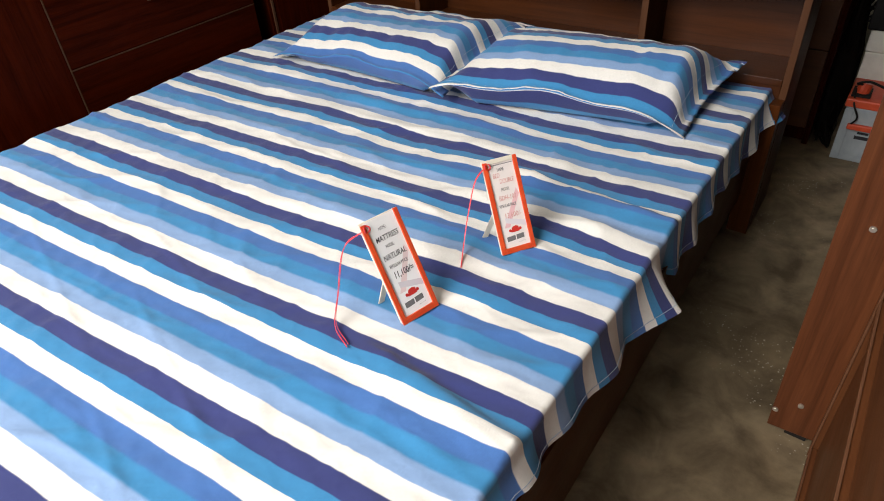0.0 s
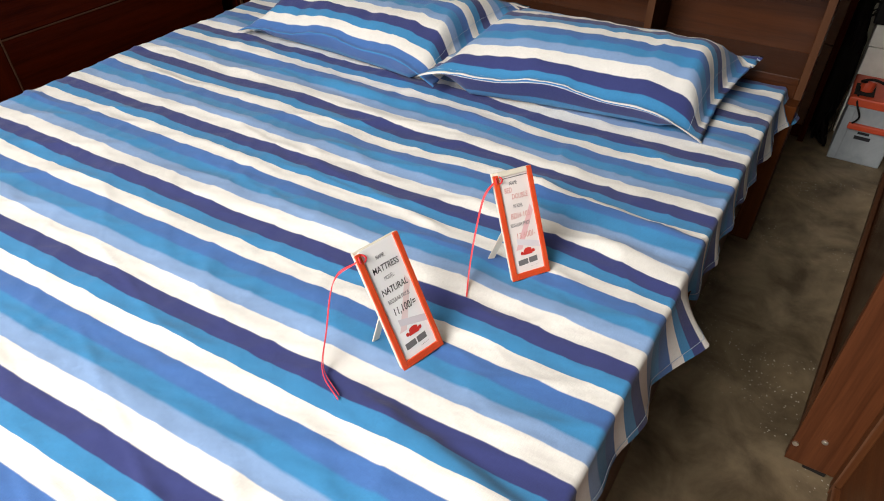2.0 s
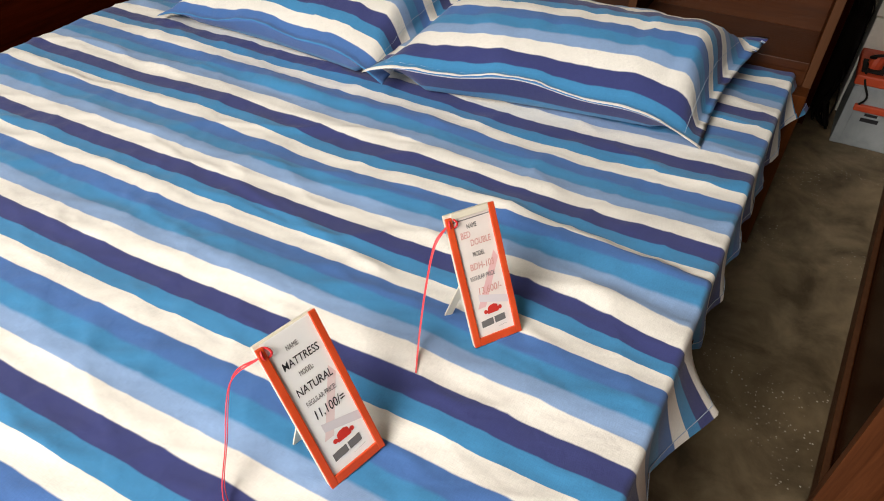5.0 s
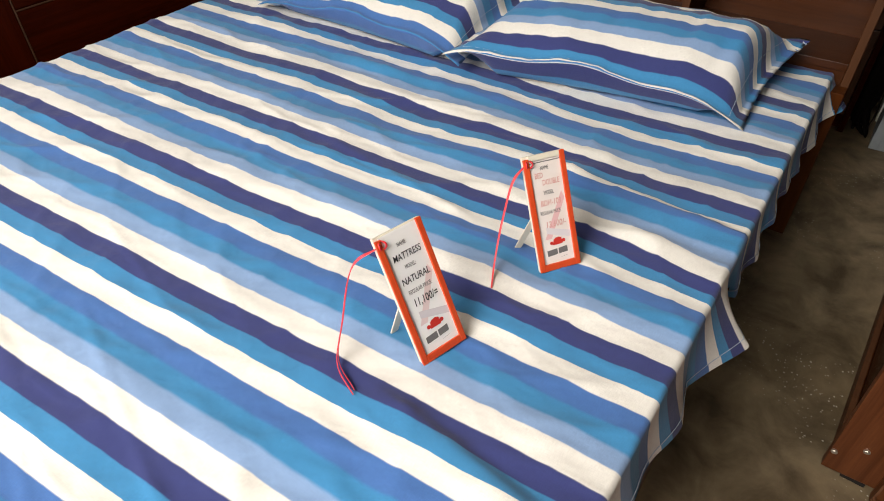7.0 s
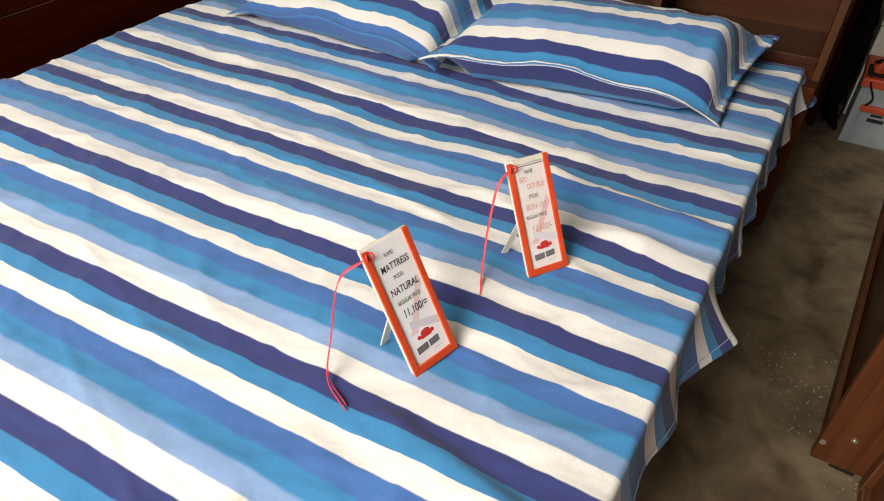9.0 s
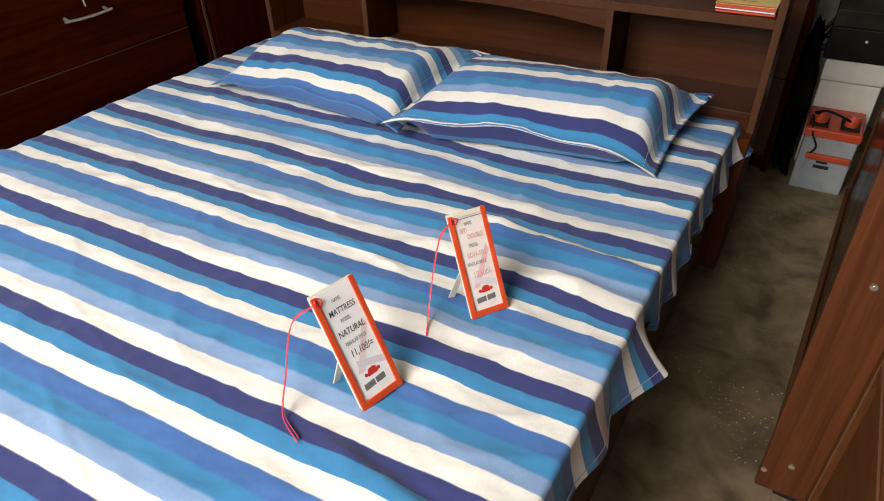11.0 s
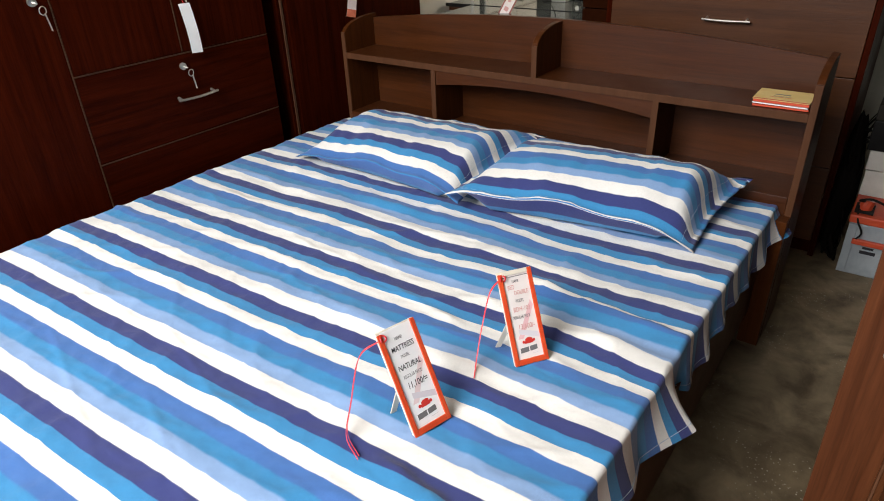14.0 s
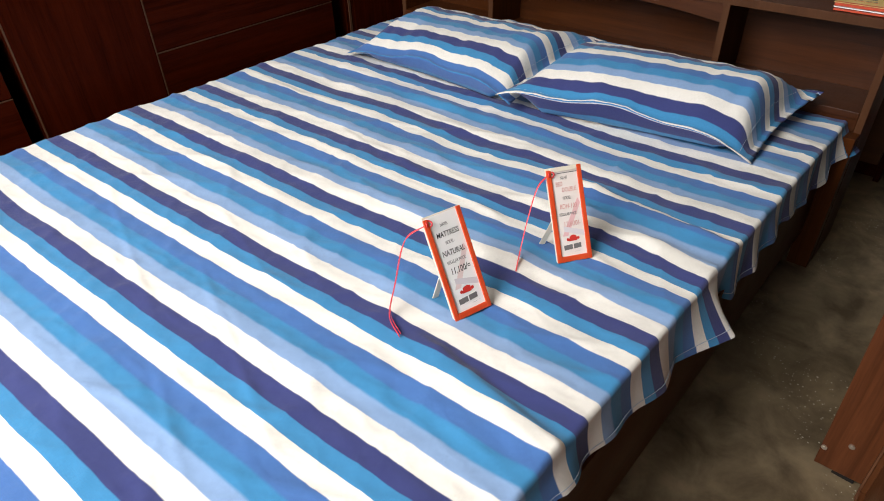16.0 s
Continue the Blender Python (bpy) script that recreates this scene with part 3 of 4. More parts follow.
def pillow(corners, u0, tall, label, under=-0.02, skew=0.0, ear=0.0, plump=0.05):
    """A filled pillowcase with a flat stitched border; corners front left, front right, back right, back left."""
    A, B, C, D = [Vector(c) for c in corners]
    bm = bmesh.new()
    uvl = bm.loops.layers.uv.new("weave")
    n = 64
    uvs = {}
    depth = 0.5 * ((D - A).length + (C - B).length)
    width = 0.5 * ((B - A).length + (C - D).length)

    def place(u, v, s):
        # corners stick out as ears, edges pull in
        uu = u + 0.035 * math.sin(math.pi * v) * (1 - 2 * u) * abs(2 * u - 1) ** 2
        vv = v + 0.05 * math.sin(math.pi * u) * (1 - 2 * v) * abs(2 * v - 1) ** 2
        p = A.lerp(B, uu).lerp(D.lerp(C, uu), vv)
        eu, ev = min(u, 1 - u) * width, min(v, 1 - v) * depth
        fu = max(0.0, min(1.0, (eu - 0.026) / 0.048))
        fv = max(0.0, min(1.0, (ev - 0.02) / 0.20))
        puff = (math.sin(fu * math.pi / 2) ** 0.7) * (math.sin(fv * math.pi / 2) ** 0.8)
        rise = plump * math.sin(math.pi * u ** 1.15) ** 0.7 * (1 - v) ** 2
        gather = 0.005 * noise.noise(Vector((u * 22, v * 5, 2.0))) * (1 - fv) + 0.010 * noise.noise(Vector((u * 4, v * 15, 4.0 + tall))) * (1 - 0.8 * fu) * (1 - 0.4 * puff)
        crease = 0.0045 * noise.noise(Vector((p.x * 7, p.y * 9, 3.1 + s))) + 0.004 * noise.noise(Vector((p.x * 22, p.y * 13, 1.0))) + 0.002 * noise.noise(Vector((p.x * 50, p.y * 34, 6.0)))
        crease += 0.004 * ((1 - abs(noise.noise(Vector((p.x * 10 + 3 * p.y, p.y * 5 - 2 * p.x, 7.7))))) ** 8 - 0.25) * min(1.0, 0.4 + 1.5 * max(u - 0.55, 0.25 - u, 0.0)) * min(1.0, ev / 0.06) * min(1.0, eu / 0.06)
        frill = 0.006 * math.sin(17 * u + 5 * v) * (1 - puff)
        lift = ear * (0.030 * math.exp(-((1 - u) / 0.09) ** 2) * v ** 4 - 0.016 * math.exp(-((u - 0.895) / 0.022) ** 2) * max(0.0, v - 0.25))
        rise += lift
        if s > 0:
            z = p.z + rise + tall * (1 + skew * (u - 0.4)) * puff + crease * (0.3 + puff) + gather * 0.7 + frill
        else:
            z = p.z + rise + frill - 0.003
            z -= max(0.0, z - H - 0.010) * math.sin(math.pi / 2 * max(0.0, min(1.0, (ev - 0.004) / 0.05))) * max(0.0, min(1.0, (eu - 0.03) / 0.07))
        return Vector((p.x, p.y, max(z, H + 0.004))), (u * width, v * depth)

    # length of cloth over the middle of the pillow
    run = [0.0]
    for j in range(n):
        run.append(run[-1] + (place(0.5, (j + 1) / n, 1)[0] - place(0.5, j / n, 1)[0]).length)
    grid = {}
    for s in (1, -1):
        for i in range(n + 1):
            for j in range(n + 1):
                if s < 0 and (i in (0, n) or j in (0, n)):
                    grid[s, i, j] = grid[1, i, j]
                    continue
                q, w = place(i / n, j / n, s)
                v = bm.verts.new(q)
                uvs[v] = (w[0], 0.702 + u0 * 0.21 + (run[j] * 1.08 if s > 0 else under - w[1]))
                grid[s, i, j] = v
        for i in range(n):
            for j in range(n):
                vs = [grid[s, i, j], grid[s, i + 1, j], grid[s, i + 1, j + 1], grid[s, i, j + 1]]
                f = bm.faces.new(vs if s > 0 else vs[::-1])
                f.smooth = True
                for lp in f.loops:
                    lp[uvl].uv = uvs[lp.vert]
    pl = thing("pillow", tuple((A + C) / 2), label, "pillow", "pillows on the bed")
    part("pillowcase", bm, CLOTH, pl)
    du, dv = 0.034 / width, 0.020 / depth
    loop = [(du + (1 - 2 * du) * i / 40, dv) for i in range(41)] + [(1 - du, dv + (1 - 2 * dv) * i / 30) for i in range(1, 31)]
    loop += [(1 - du - (1 - 2 * du) * i / 40, 1 - dv) for i in range(1, 41)] + [(du, 1 - dv - (1 - 2 * dv) * i / 30) for i in range(1, 31)]
    part("stitching", tube([place(u, v, 1)[0] + Vector((0, 0, 0.0004)) for u, v in loop], 0.00035, 5), THREAD, pl, "pale line of stitching")
    return pl


pillow([(-0.605, 1.535, 0.447), (0.075, 1.49, 0.470), (0.075, 1.99, 0.50), (-0.57, 1.985, 0.485)], 0.68, 0.070, "plump pillow in a blue and white striped case against the headboard", 0.03, 0.0, 0.0, 0.036)
pillow([(0.04, 1.475, 0.488), (0.658, 1.607, 0.440), (0.690, 1.985, 0.462), (0.045, 1.965, 0.51)], 0.955, 0.082, "plump striped pillow lapping over the pillow beside it", -0.150, 0.70, 1.0, 0.040)


# ---- price stands ----
def letters(text, size, width, material, parent, origin, right, up, lift, name, lean=0.0, bold=0.0):
    cu = bpy.data.curves.new(name, "FONT")
    cu.body, cu.size, cu.extrude, cu.offset, cu.shear = text, size, 0.00012, bold, lean
    cu.resolution_u = 3
    ob = bpy.data.objects.new(name, cu)
    scene.collection.objects.link(ob)
    dg = bpy.context.evaluated_depsgraph_get()
    me = bpy.data.meshes.new_from_object(ob.evaluated_get(dg))
    bpy.data.objects.remove(ob)
    bm = bmesh.new()
    bm.from_mesh(me)
    bpy.data.meshes.remove(me)
    wide = max(v.co.x for v in bm.verts)
    bm.transform(Matrix.Diagonal((width / wide, 1, 1, 1)))
    r, u = Vector(right).normalized(), Vector(up).normalized()
    nrm = r.cross(u)
    o = Vector(origin) + nrm * lift
    m = Matrix(((r.x, u.x, nrm.x, o.x), (r.y, u.y, nrm.y, o.y), (r.z, u.z, nrm.z, o.z), (0, 0, 0, 1)))
    bm.transform(m)
    return part(name, bm, material, parent)


def price_stand(b, br, tl, lines, ribbon, prop, label, topbar):
    b, br, tl = Vector(b), Vector(br), Vector(tl)
    wv, uv_ = br - b, tl - b
    w, h = wv.length, uv_.length
    r = wv.normalized()
    u = (uv_ - r * uv_.dot(r)).normalized()
    n = r.cross(u)
    m = Matrix(((r.x, u.x, n.x, b.x), (r.y, u.y, n.y, b.y), (r.z, u.z, n.z, b.z), (0, 0, 0, 1)))
    st = thing("price_stand", tuple(b), label, "price stand", "price stands on the bed")
    part("backing", bx(0, w, 0, h, -0.006, -0.0005, 0.0008, m), CREAM, st, "cream plastic backing")
    part("card", bx(0.007, w - 0.006, 0.008, h - 0.002, -0.0004, 0.0006, 0, m), FADED if topbar else PAPER, st, "faded pinkish printed card" if topbar else "white printed card")
    part("side_bar", bx(0, 0.0085, 0, h - 0.004, -0.0004, 0.0035, 0.001, m), RED, st, "glossy red plastic edge")
    part("side_bar", bx(w - 0.008, w, 0, h, -0.0004, 0.0035, 0.001, m), RED, st, "glossy red plastic edge")
    part("bottom_bar", bx(0.0085, w - 0.008, 0, 0.010, -0.0004, 0.0035, 0.001, m), RED, st, "glossy red plastic edge")
    if topbar:
        part("top_bar", bx(0.0085, w - 0.008, h - 0.008, h, -0.0004, 0.0025, 0.0008, m), CREAM, st, "cream plastic top edge")
    # faint printed strokes, the word mark and its sofa shape
    def quad(pts, lift, material, name):
        bm = bmesh.new()
        lo = [bm.verts.new(m @ Vector((x * w, y * h, lift))) for x, y in pts]
        hi = [bm.verts.new(m @ Vector((x * w, y * h, lift + 0.00012))) for x, y in pts]
        bm.faces.new(hi)
        for i in range(len(pts)):
            j = (i + 1) % len(pts)
            bm.faces.new((lo[i], lo[j], hi[j], hi[i]))
        bmesh.ops.recalc_face_normals(bm, faces=bm.faces[:])
        return part(name, bm, material, st)

    quad([(0.24, 0.27), (0.40, 0.27), (0.86, 0.60), (0.80, 0.66)], 0.0006, ROSE if topbar else PINK, "pink_stroke")
    quad([(0.30, 0.375), (0.30, 0.32), (0.91, 0.245), (0.91, 0.305)], 0.00075, GREYPRINT, "grey_stroke")
    # sofa: seat, back and two scrolled arms
    sofa = [(0.525 + 0.82 * (x - 0.525), 0.24 + 0.82 * (y - 0.24)) for x, y in [(0.38, 0.205), (0.66, 0.205), (0.69, 0.232), (0.66, 0.240), (0.65, 0.270), (0.57, 0.283), (0.47, 0.278), (0.41, 0.262), (0.40, 0.238), (0.36, 0.232)]]
    quad(sofa, 0.0009, LOGORED, "sofa_mark")
    for cx, cy in ((0.375, 0.232), (0.675, 0.236)):
        quad([(cx + 0.040 * math.cos(k * math.pi / 5), cy + 0.016 * math.sin(k * math.pi / 5)) for k in range(10)], 0.0009, LOGORED, "sofa_arm")
    # the word mark as plain bars of its size
    for x0, x1, y0, y1 in ((0.24, 0.49, 0.122, 0.178), (0.52, 0.74, 0.128, 0.184), (0.55, 0.76, 0.096, 0.103)):
        quad([(x0, y0), (x1, y0 + 0.006), (x1, y1), (x0, y1 - 0.006)], 0.0009, GREYINK, "word_mark")
    if topbar:
        # dark line round the printed card
        quad([(0.885, 0.09), (0.898, 0.09), (0.898, 0.935), (0.885, 0.935)], 0.0009, DULLRED, "border_line")
        quad([(0.12, 0.930), (0.898, 0.930), (0.898, 0.937), (0.12, 0.937)], 0.0009, GREYINK, "border_line")
    for text, x, y, size, span, material, bold in lines:
        letters(text, size, span * w, material, st, m @ Vector((x * w, y * h, 0)), r, u, 0.0009, "writing", 0.12 if bold > 0 else 0.0, bold)
    # strut behind and the ribbon through the corner hole
    hole = m @ Vector((0.008, h - 0.012, 0))
    top = m @ Vector((w * 0.45, h * 0.62, -0.006))
    foot = Vector(prop)
    bm = bmesh.new()
    half = r * 0.006
    thick = n * 0.0015
    q = [top - half, top + half, foot + half, foot - half]
    lo = [bm.verts.new(p - thick) for p in q]
    hi = [bm.verts.new(p + thick) for p in q]
    bm.faces.new(lo[::-1])
    bm.faces.new(hi)
    for i in range(4):
        bm.faces.new((lo[i], lo[(i + 1) % 4], hi[(i + 1) % 4], hi[i]))
    bmesh.ops.recalc_face_normals(bm, faces=bm.faces[:])
    part("strut", bm, CREAM, st, "cream plastic strut")
    ring = [hole + r * 0.005 * math.cos(a) + u * 0.006 * math.sin(a) + n * 0.003 * (1 + math.cos(a * 2)) for a in [i * math.pi / 8 for i in range(17)]]
    rb = tube(ring, 0.0013, 6)
    for side in (0, 1):
        keys = [hole - r * 0.006 + n * 0.002] + [Vector(p) + Vector((0.004 * side, -0.007 * side, 0.001 * side)) for p in ribbon]
        tube(curve_pts(keys), 0.0013, 6, rb, 0.45)
    smooth(part("ribbon", rb, RIBBON, st, "thin red ribbon tied through the corner"), 60)
    return st


price_stand((0.474, 0.797, H + 0.003), (0.4935, 0.867, H + 0.003), (0.387, 0.829, 0.582),
            [("NAME:", 0.38, 0.872, 0.0080, 0.20, GREYINK, 0), ("MATTRESS", 0.21, 0.775, 0.0125, 0.60, INK, 0.00006), ("MODEL:", 0.38, 0.70, 0.0080, 0.23, GREYINK, 0),
             ("NATURAL", 0.21, 0.595, 0.0130, 0.60, INK, 0.00006), ("REGULAR PRICE:", 0.26, 0.515, 0.0080, 0.50, GREYINK, 0), ("11,100/=", 0.27, 0.415, 0.0150, 0.54, INK, 0.00006)],
            [(0.366, 0.802, 0.545), (0.371, 0.768, 0.480), (0.384, 0.738, 0.440), (0.428, 0.716, 0.435)], (0.408, 0.822, H + 0.003),
            "red-edged price stand with black handwriting and red ribbon", False)
price_stand((0.518, 1.036, H + 0.002), (0.556, 1.091, H + 0.002), (0.445, 1.086, 0.578),
            [("NAME", 0.38, 0.865, 0.0085, 0.20, GREYINK, 0), ("BED", 0.22, 0.80, 0.0115, 0.20, REDINK, 0.00005), ("DOUBLE", 0.38, 0.735, 0.0115, 0.42, REDINK, 0.00005), ("MODEL", 0.38, 0.655, 0.0085, 0.24, GREYINK, 0),
             ("BDH-103", 0.26, 0.56, 0.0120, 0.50, REDINK, 0.00005), ("REGULAR PRICE", 0.22, 0.485, 0.0080, 0.50, GREYINK, 0), ("13,600/-", 0.30, 0.37, 0.0130, 0.50, REDINK, 0.00005)],
            [(0.444, 1.066, 0.548), (0.448, 1.035, 0.50), (0.458, 1.002, 0.458), (0.472, 0.970, 0.434)], (0.462, 1.066, H + 0.003),
            "red-edged price stand with faded red handwriting and red ribbon", True)


# ---- wardrobes along the west side ----
FX = -0.95  # plane of their fronts


def front(name, y0, y1, z0, z1, material, parent, thick=0.018, x=FX):
    g = 0.0015
    return part(name, bx(x - thick, x, y0 + g, y1 - g, z0 + g, z1 - g, 0.0012), material, parent)


def strip(y0, y1, z0, z1, parent, x=FX):
    return part("edge_strip", bx(x - 0.004, x + 0.0008, y0, y1, z0, z1, 0.0004), TRIM, parent, "thin pale edge strip")


def carcass(y0, y1, z1, parent, depth=0.55, x=FX):
    xb = x - depth
    part("side_panel", bx(xb, x - 0.019, y0, y0 + 0.018, 0.0, z1), DARK_Z, parent)
    part("side_panel", bx(xb, x - 0.019, y1 - 0.018, y1, 0.0, z1), DARK_Z, parent)
    part("top_panel", bx(xb, x, y0, y1, z1, z1 + 0.02), DARK_Y, parent)
    part("back_panel", bx(xb, xb + 0.006, y0 + 0.018, y1 - 0.018, 0.05, z1, 0), DARK_Z, parent)
    part("plinth", bx(xb + 0.02, x - 0.03, y0 + 0.018, y1 - 0.018, 0.0, 0.05), DARK_Y, parent)


def lock_and_key(y, z, parent, x=FX, swing=0.018):
    lk = part("lock", knob((x, y, z), (1, 0, 0), 0.011, 0.008), CHROME, parent, "round chrome lock")
    bm = tube(curve_pts([(x + 0.008, y, z), (x + 0.022, y + 0.004, z - 0.004)], 3), 0.0022, 6)
    ring = [(x + 0.018 + 0.002 * math.sin(a), y + swing * 0.8 + 0.009 * math.cos(a), z - 0.022 + 0.011 * math.sin(a)) for a in [i * math.pi / 7 for i in range(15)]]
    tube(ring, 0.0012, 6, bm)
    tube([(x + 0.018, y + swing, z - 0.030), (x + 0.017, y + swing * 1.2, z - 0.05), (x + 0.016, y + swing * 1.35, z - 0.074)], 0.0042, 6, bm, 0.35)
    part("key", bm, CHROME, lk, "steel key on a ring")


w1 = thing("wardrobe", (-1.2, 1.245, 0), "dark reddish-brown laminated wardrobe with closed doors and a drawer", "wardrobe", "dark wardrobes in a row")
carcass(0.705, 1.785, 1.95, w1)
tall = front("door", 0.705, 1.08, 0.05, 1.95, DARK_Z, w1)
d1 = front("door", 1.0835, 1.4355, 0.769, 1.95, DARK_Z, w1)
d2 = front("door", 1.4385, 1.785, 0.769, 1.95, DARK_Z, w1)
dr = front("drawer_front", 1.0835, 1.785, 0.504, 0.765, DARK_Y, w1)
front("lower_front", 1.0835, 1.785, 0.05, 0.500, DARK_Y, w1)
strip(1.0805, 1.083, 0.05, 1.95, w1)
strip(1.4358, 1.4376, 0.772, 1.95, w1)
strip(1.083, 1.785, 0.7655, 0.7676, w1)
strip(1.083, 1.785, 0.5005, 0.5026, w1)
strip(0.7055, 0.709, 0.05, 1.95, w1)
smooth(part("handle", bow_handle((FX, 1.374, 0.634), (FX, 1.523, 0.634), (0.026, 0, -0.006)), CHROME, dr, "bowed satin steel handle"))
smooth(part("handle", bow_handle((FX, 1.395, 1.03), (FX, 1.395, 1.18), (0.026, 0, 0)), CHROME, d1, "bowed satin steel handle"))
smooth(part("handle", bow_handle((FX, 1.475, 1.03), (FX, 1.475, 1.18), (0.026, 0, 0)), CHROME, d2, "bowed satin steel handle"))
lock_and_key(1.455, 0.99, d2)
lock_and_key(1.425, 0.728, dr)
lock_and_key(1.037, 0.974, tall)
smooth(part("handle", bow_handle((FX, 1.036, 1.015), (FX, 1.036, 1.165), (0.026, 0, 0)), CHROME, tall, "bowed satin steel handle"))


def hung_card(y, z, long, wide, lean, x, material, foot_material, label, string, thread, yaw):
    """A paper card that hangs on a thread and curls a little."""
    tag = thing("paper_tag", (x, y, z), label, "paper tag", "paper tags on the wardrobes")
    bm = bmesh.new()
    rows = []
    for i in range(9):
        t = i / 8
        out = 0.010 * math.sin(t * 2.4)
        c = Vector((x + out, y + math.sin(lean) * long * t, z - math.cos(lean) * long * t))
        sidev = Vector((math.sin(yaw), math.cos(lean) * math.cos(yaw), math.sin(lean))) * wide / 2
        rows.append([bm.verts.new(c - sidev), bm.verts.new(c + sidev)])
    for a, b in zip(rows, rows[1:]):
        bm.faces.new((a[0], a[1], b[1], b[0]))
    bmesh.ops.solidify(bm, geom=bm.faces[:], thickness=0.0006)
    part("card", bm, material, tag)
    if foot_material:
        sidev = Vector((math.sin(yaw), math.cos(lean) * math.cos(yaw), math.sin(lean))) * wide / 2
        p0 = Vector((x + 0.0105, y + math.sin(lean) * long * 0.78, z - math.cos(lean) * long * 0.78))
        p1 = Vector((x + 0.0085, y + math.sin(lean) * long, z - math.cos(lean) * long))
        bm = bmesh.new()
        bm.faces.new([bm.verts.new(v) for v in (p0 - sidev, p0 + sidev, p1 + sidev, p1 - sidev)])
        bmesh.ops.solidify(bm, geom=bm.faces[:], thickness=0.0012)
        part("red_foot", bm, foot_material, tag, "red printed lower end")
    part("thread", tube(curve_pts([(x, y, z + 0.0)] + string, 4), 0.0008, 6), thread, tag, "thin thread")
    return tag


hung_card(1.462, 0.915, 0.150, 0.034, 0.05, FX + 0.026, PAPER, None, "blank white paper tag hanging from a wardrobe lock", [(FX + 0.012, 1.458, 0.96), (FX + 0.02, 1.468, 1.06)], RIBBON, 0.6)

w2 = thing("wardrobe", (-1.2, 2.27, 0), "dark brown laminated wardrobe beside the headboard", "wardrobe", "dark wardrobes in a row")
carcass(1.862, 2.68, 1.95, w2)
d3 = front("door", 1.89, 2.27, 0.05, 1.95, DARK_Z, w2)
d4 = front("door", 2.27, 2.68, 0.05, 1.95, DARK_Z, w2)
strip(1.862, 1.872, 0.0, 1.95, w2)
lock_and_key(2.245, 1.0, d3)
hung_card(2.215, 0.892, 0.13, 0.036, -0.22, FX + 0.026, TAGPINK, TAGRED, "faded pink paper tag with a red end hanging from a wardrobe", [(FX + 0.012, 2.225, 0.95), (FX + 0.02, 2.225, 1.05)], TRIM, 0.6)

w3 = thing("wardrobe", (-1.2, 0.15, 0), "dark brown laminated wardrobe with a pale drawer seam", "wardrobe", "dark wardrobes in a row")
carcass(-0.45, 0.665, 1.95, w3)
front("door", -0.45, 0.1, 0.499, 1.95, DARK_Z, w3)
front("door", 0.1, 0.665, 0.499, 1.95, DARK_Z, w3)
front("drawer_front", -0.45, 0.665, 0.05, 0.495, DARK_Y, w3)
strip(-0.45, 0.665, 0.4955, 0.4975, w3)

# ---- behind the headboard ----
chest = thing("chest_of_drawers", (0.41, 2.82, 0), "dark brown chest of drawers with bowed steel handles", "chest of drawers")
part("side_panel", bx(-0.015, 0.003, 2.6, 3.08, 0.0, 1.30), DARK_Z, chest)
part("side_panel", bx(0.82, 0.838, 2.6, 3.08, 0.0, 1.30), DARK_Z, chest)
part("top_panel", bx(-0.025, 0.848, 2.585, 3.09, 1.30, 1.325), CHEST_X, chest)
part("back_panel", bx(0.003, 0.82, 3.07, 3.078, 0.06, 1.30, 0), DARK_Z, chest)
part("plinth", bx(0.003, 0.82, 2.63, 2.65, 0.0, 0.06), DARK_Y, chest)
for z0, z1 in ((0.06, 0.33), (0.333, 0.63), (0.633, 0.932), (0.936, 1.295)):
    f = part("drawer_front", bx(0.0045, 0.8185, 2.597, 2.615, z0, z1, 0.0015), CHEST_X, chest)
    zh = (z0 + z1) / 2
    smooth(part("handle", bow_handle((0.335, 2.597, zh + 0.002), (0.487, 2.597, zh + 0.002), (0, -0.028, -0.004)), CHROME, f, "bowed satin steel handle"))

tower = thing("drawer_unit", (-0.08, 2.85, 0), "narrow very dark brown drawer unit with ridged fronts", "drawer unit")
part("body", bx(-0.128, -0.024, 2.66, 3.05, 0.0, 1.30), SHINY, tower)
for i in range(20):
    part("drawer_front", bx(-0.126, -0.026, 2.63, 2.659, 0.04 + i * 0.062, 0.099 + i * 0.062, 0.0025), SHINY, tower)

vanity = thing("dressing_table", (-0.55, 2.8, 0), "dressing table with a grey glass top behind the headboard", "dressing table")
part("glass_top", bx(-0.865, -0.15, 2.58, 2.965, 0.694, 0.704, 0.002), GLASS, vanity, "glossy grey glass top")
part("top_board", bx(-0.855, -0.16, 2.59, 2.955, 0.672, 0.6935), CHEST_X, vanity)
for x0 in (-0.845, -0.20):
    part("leg", bx(x0, x0 + 0.03, 2.60, 2.95, 0.0, 0.672), DARK_Z, vanity)
part("front_drawer", bx(-0.814, -0.201, 2.60, 2.62, 0.54, 0.671), CHEST_X, vanity)

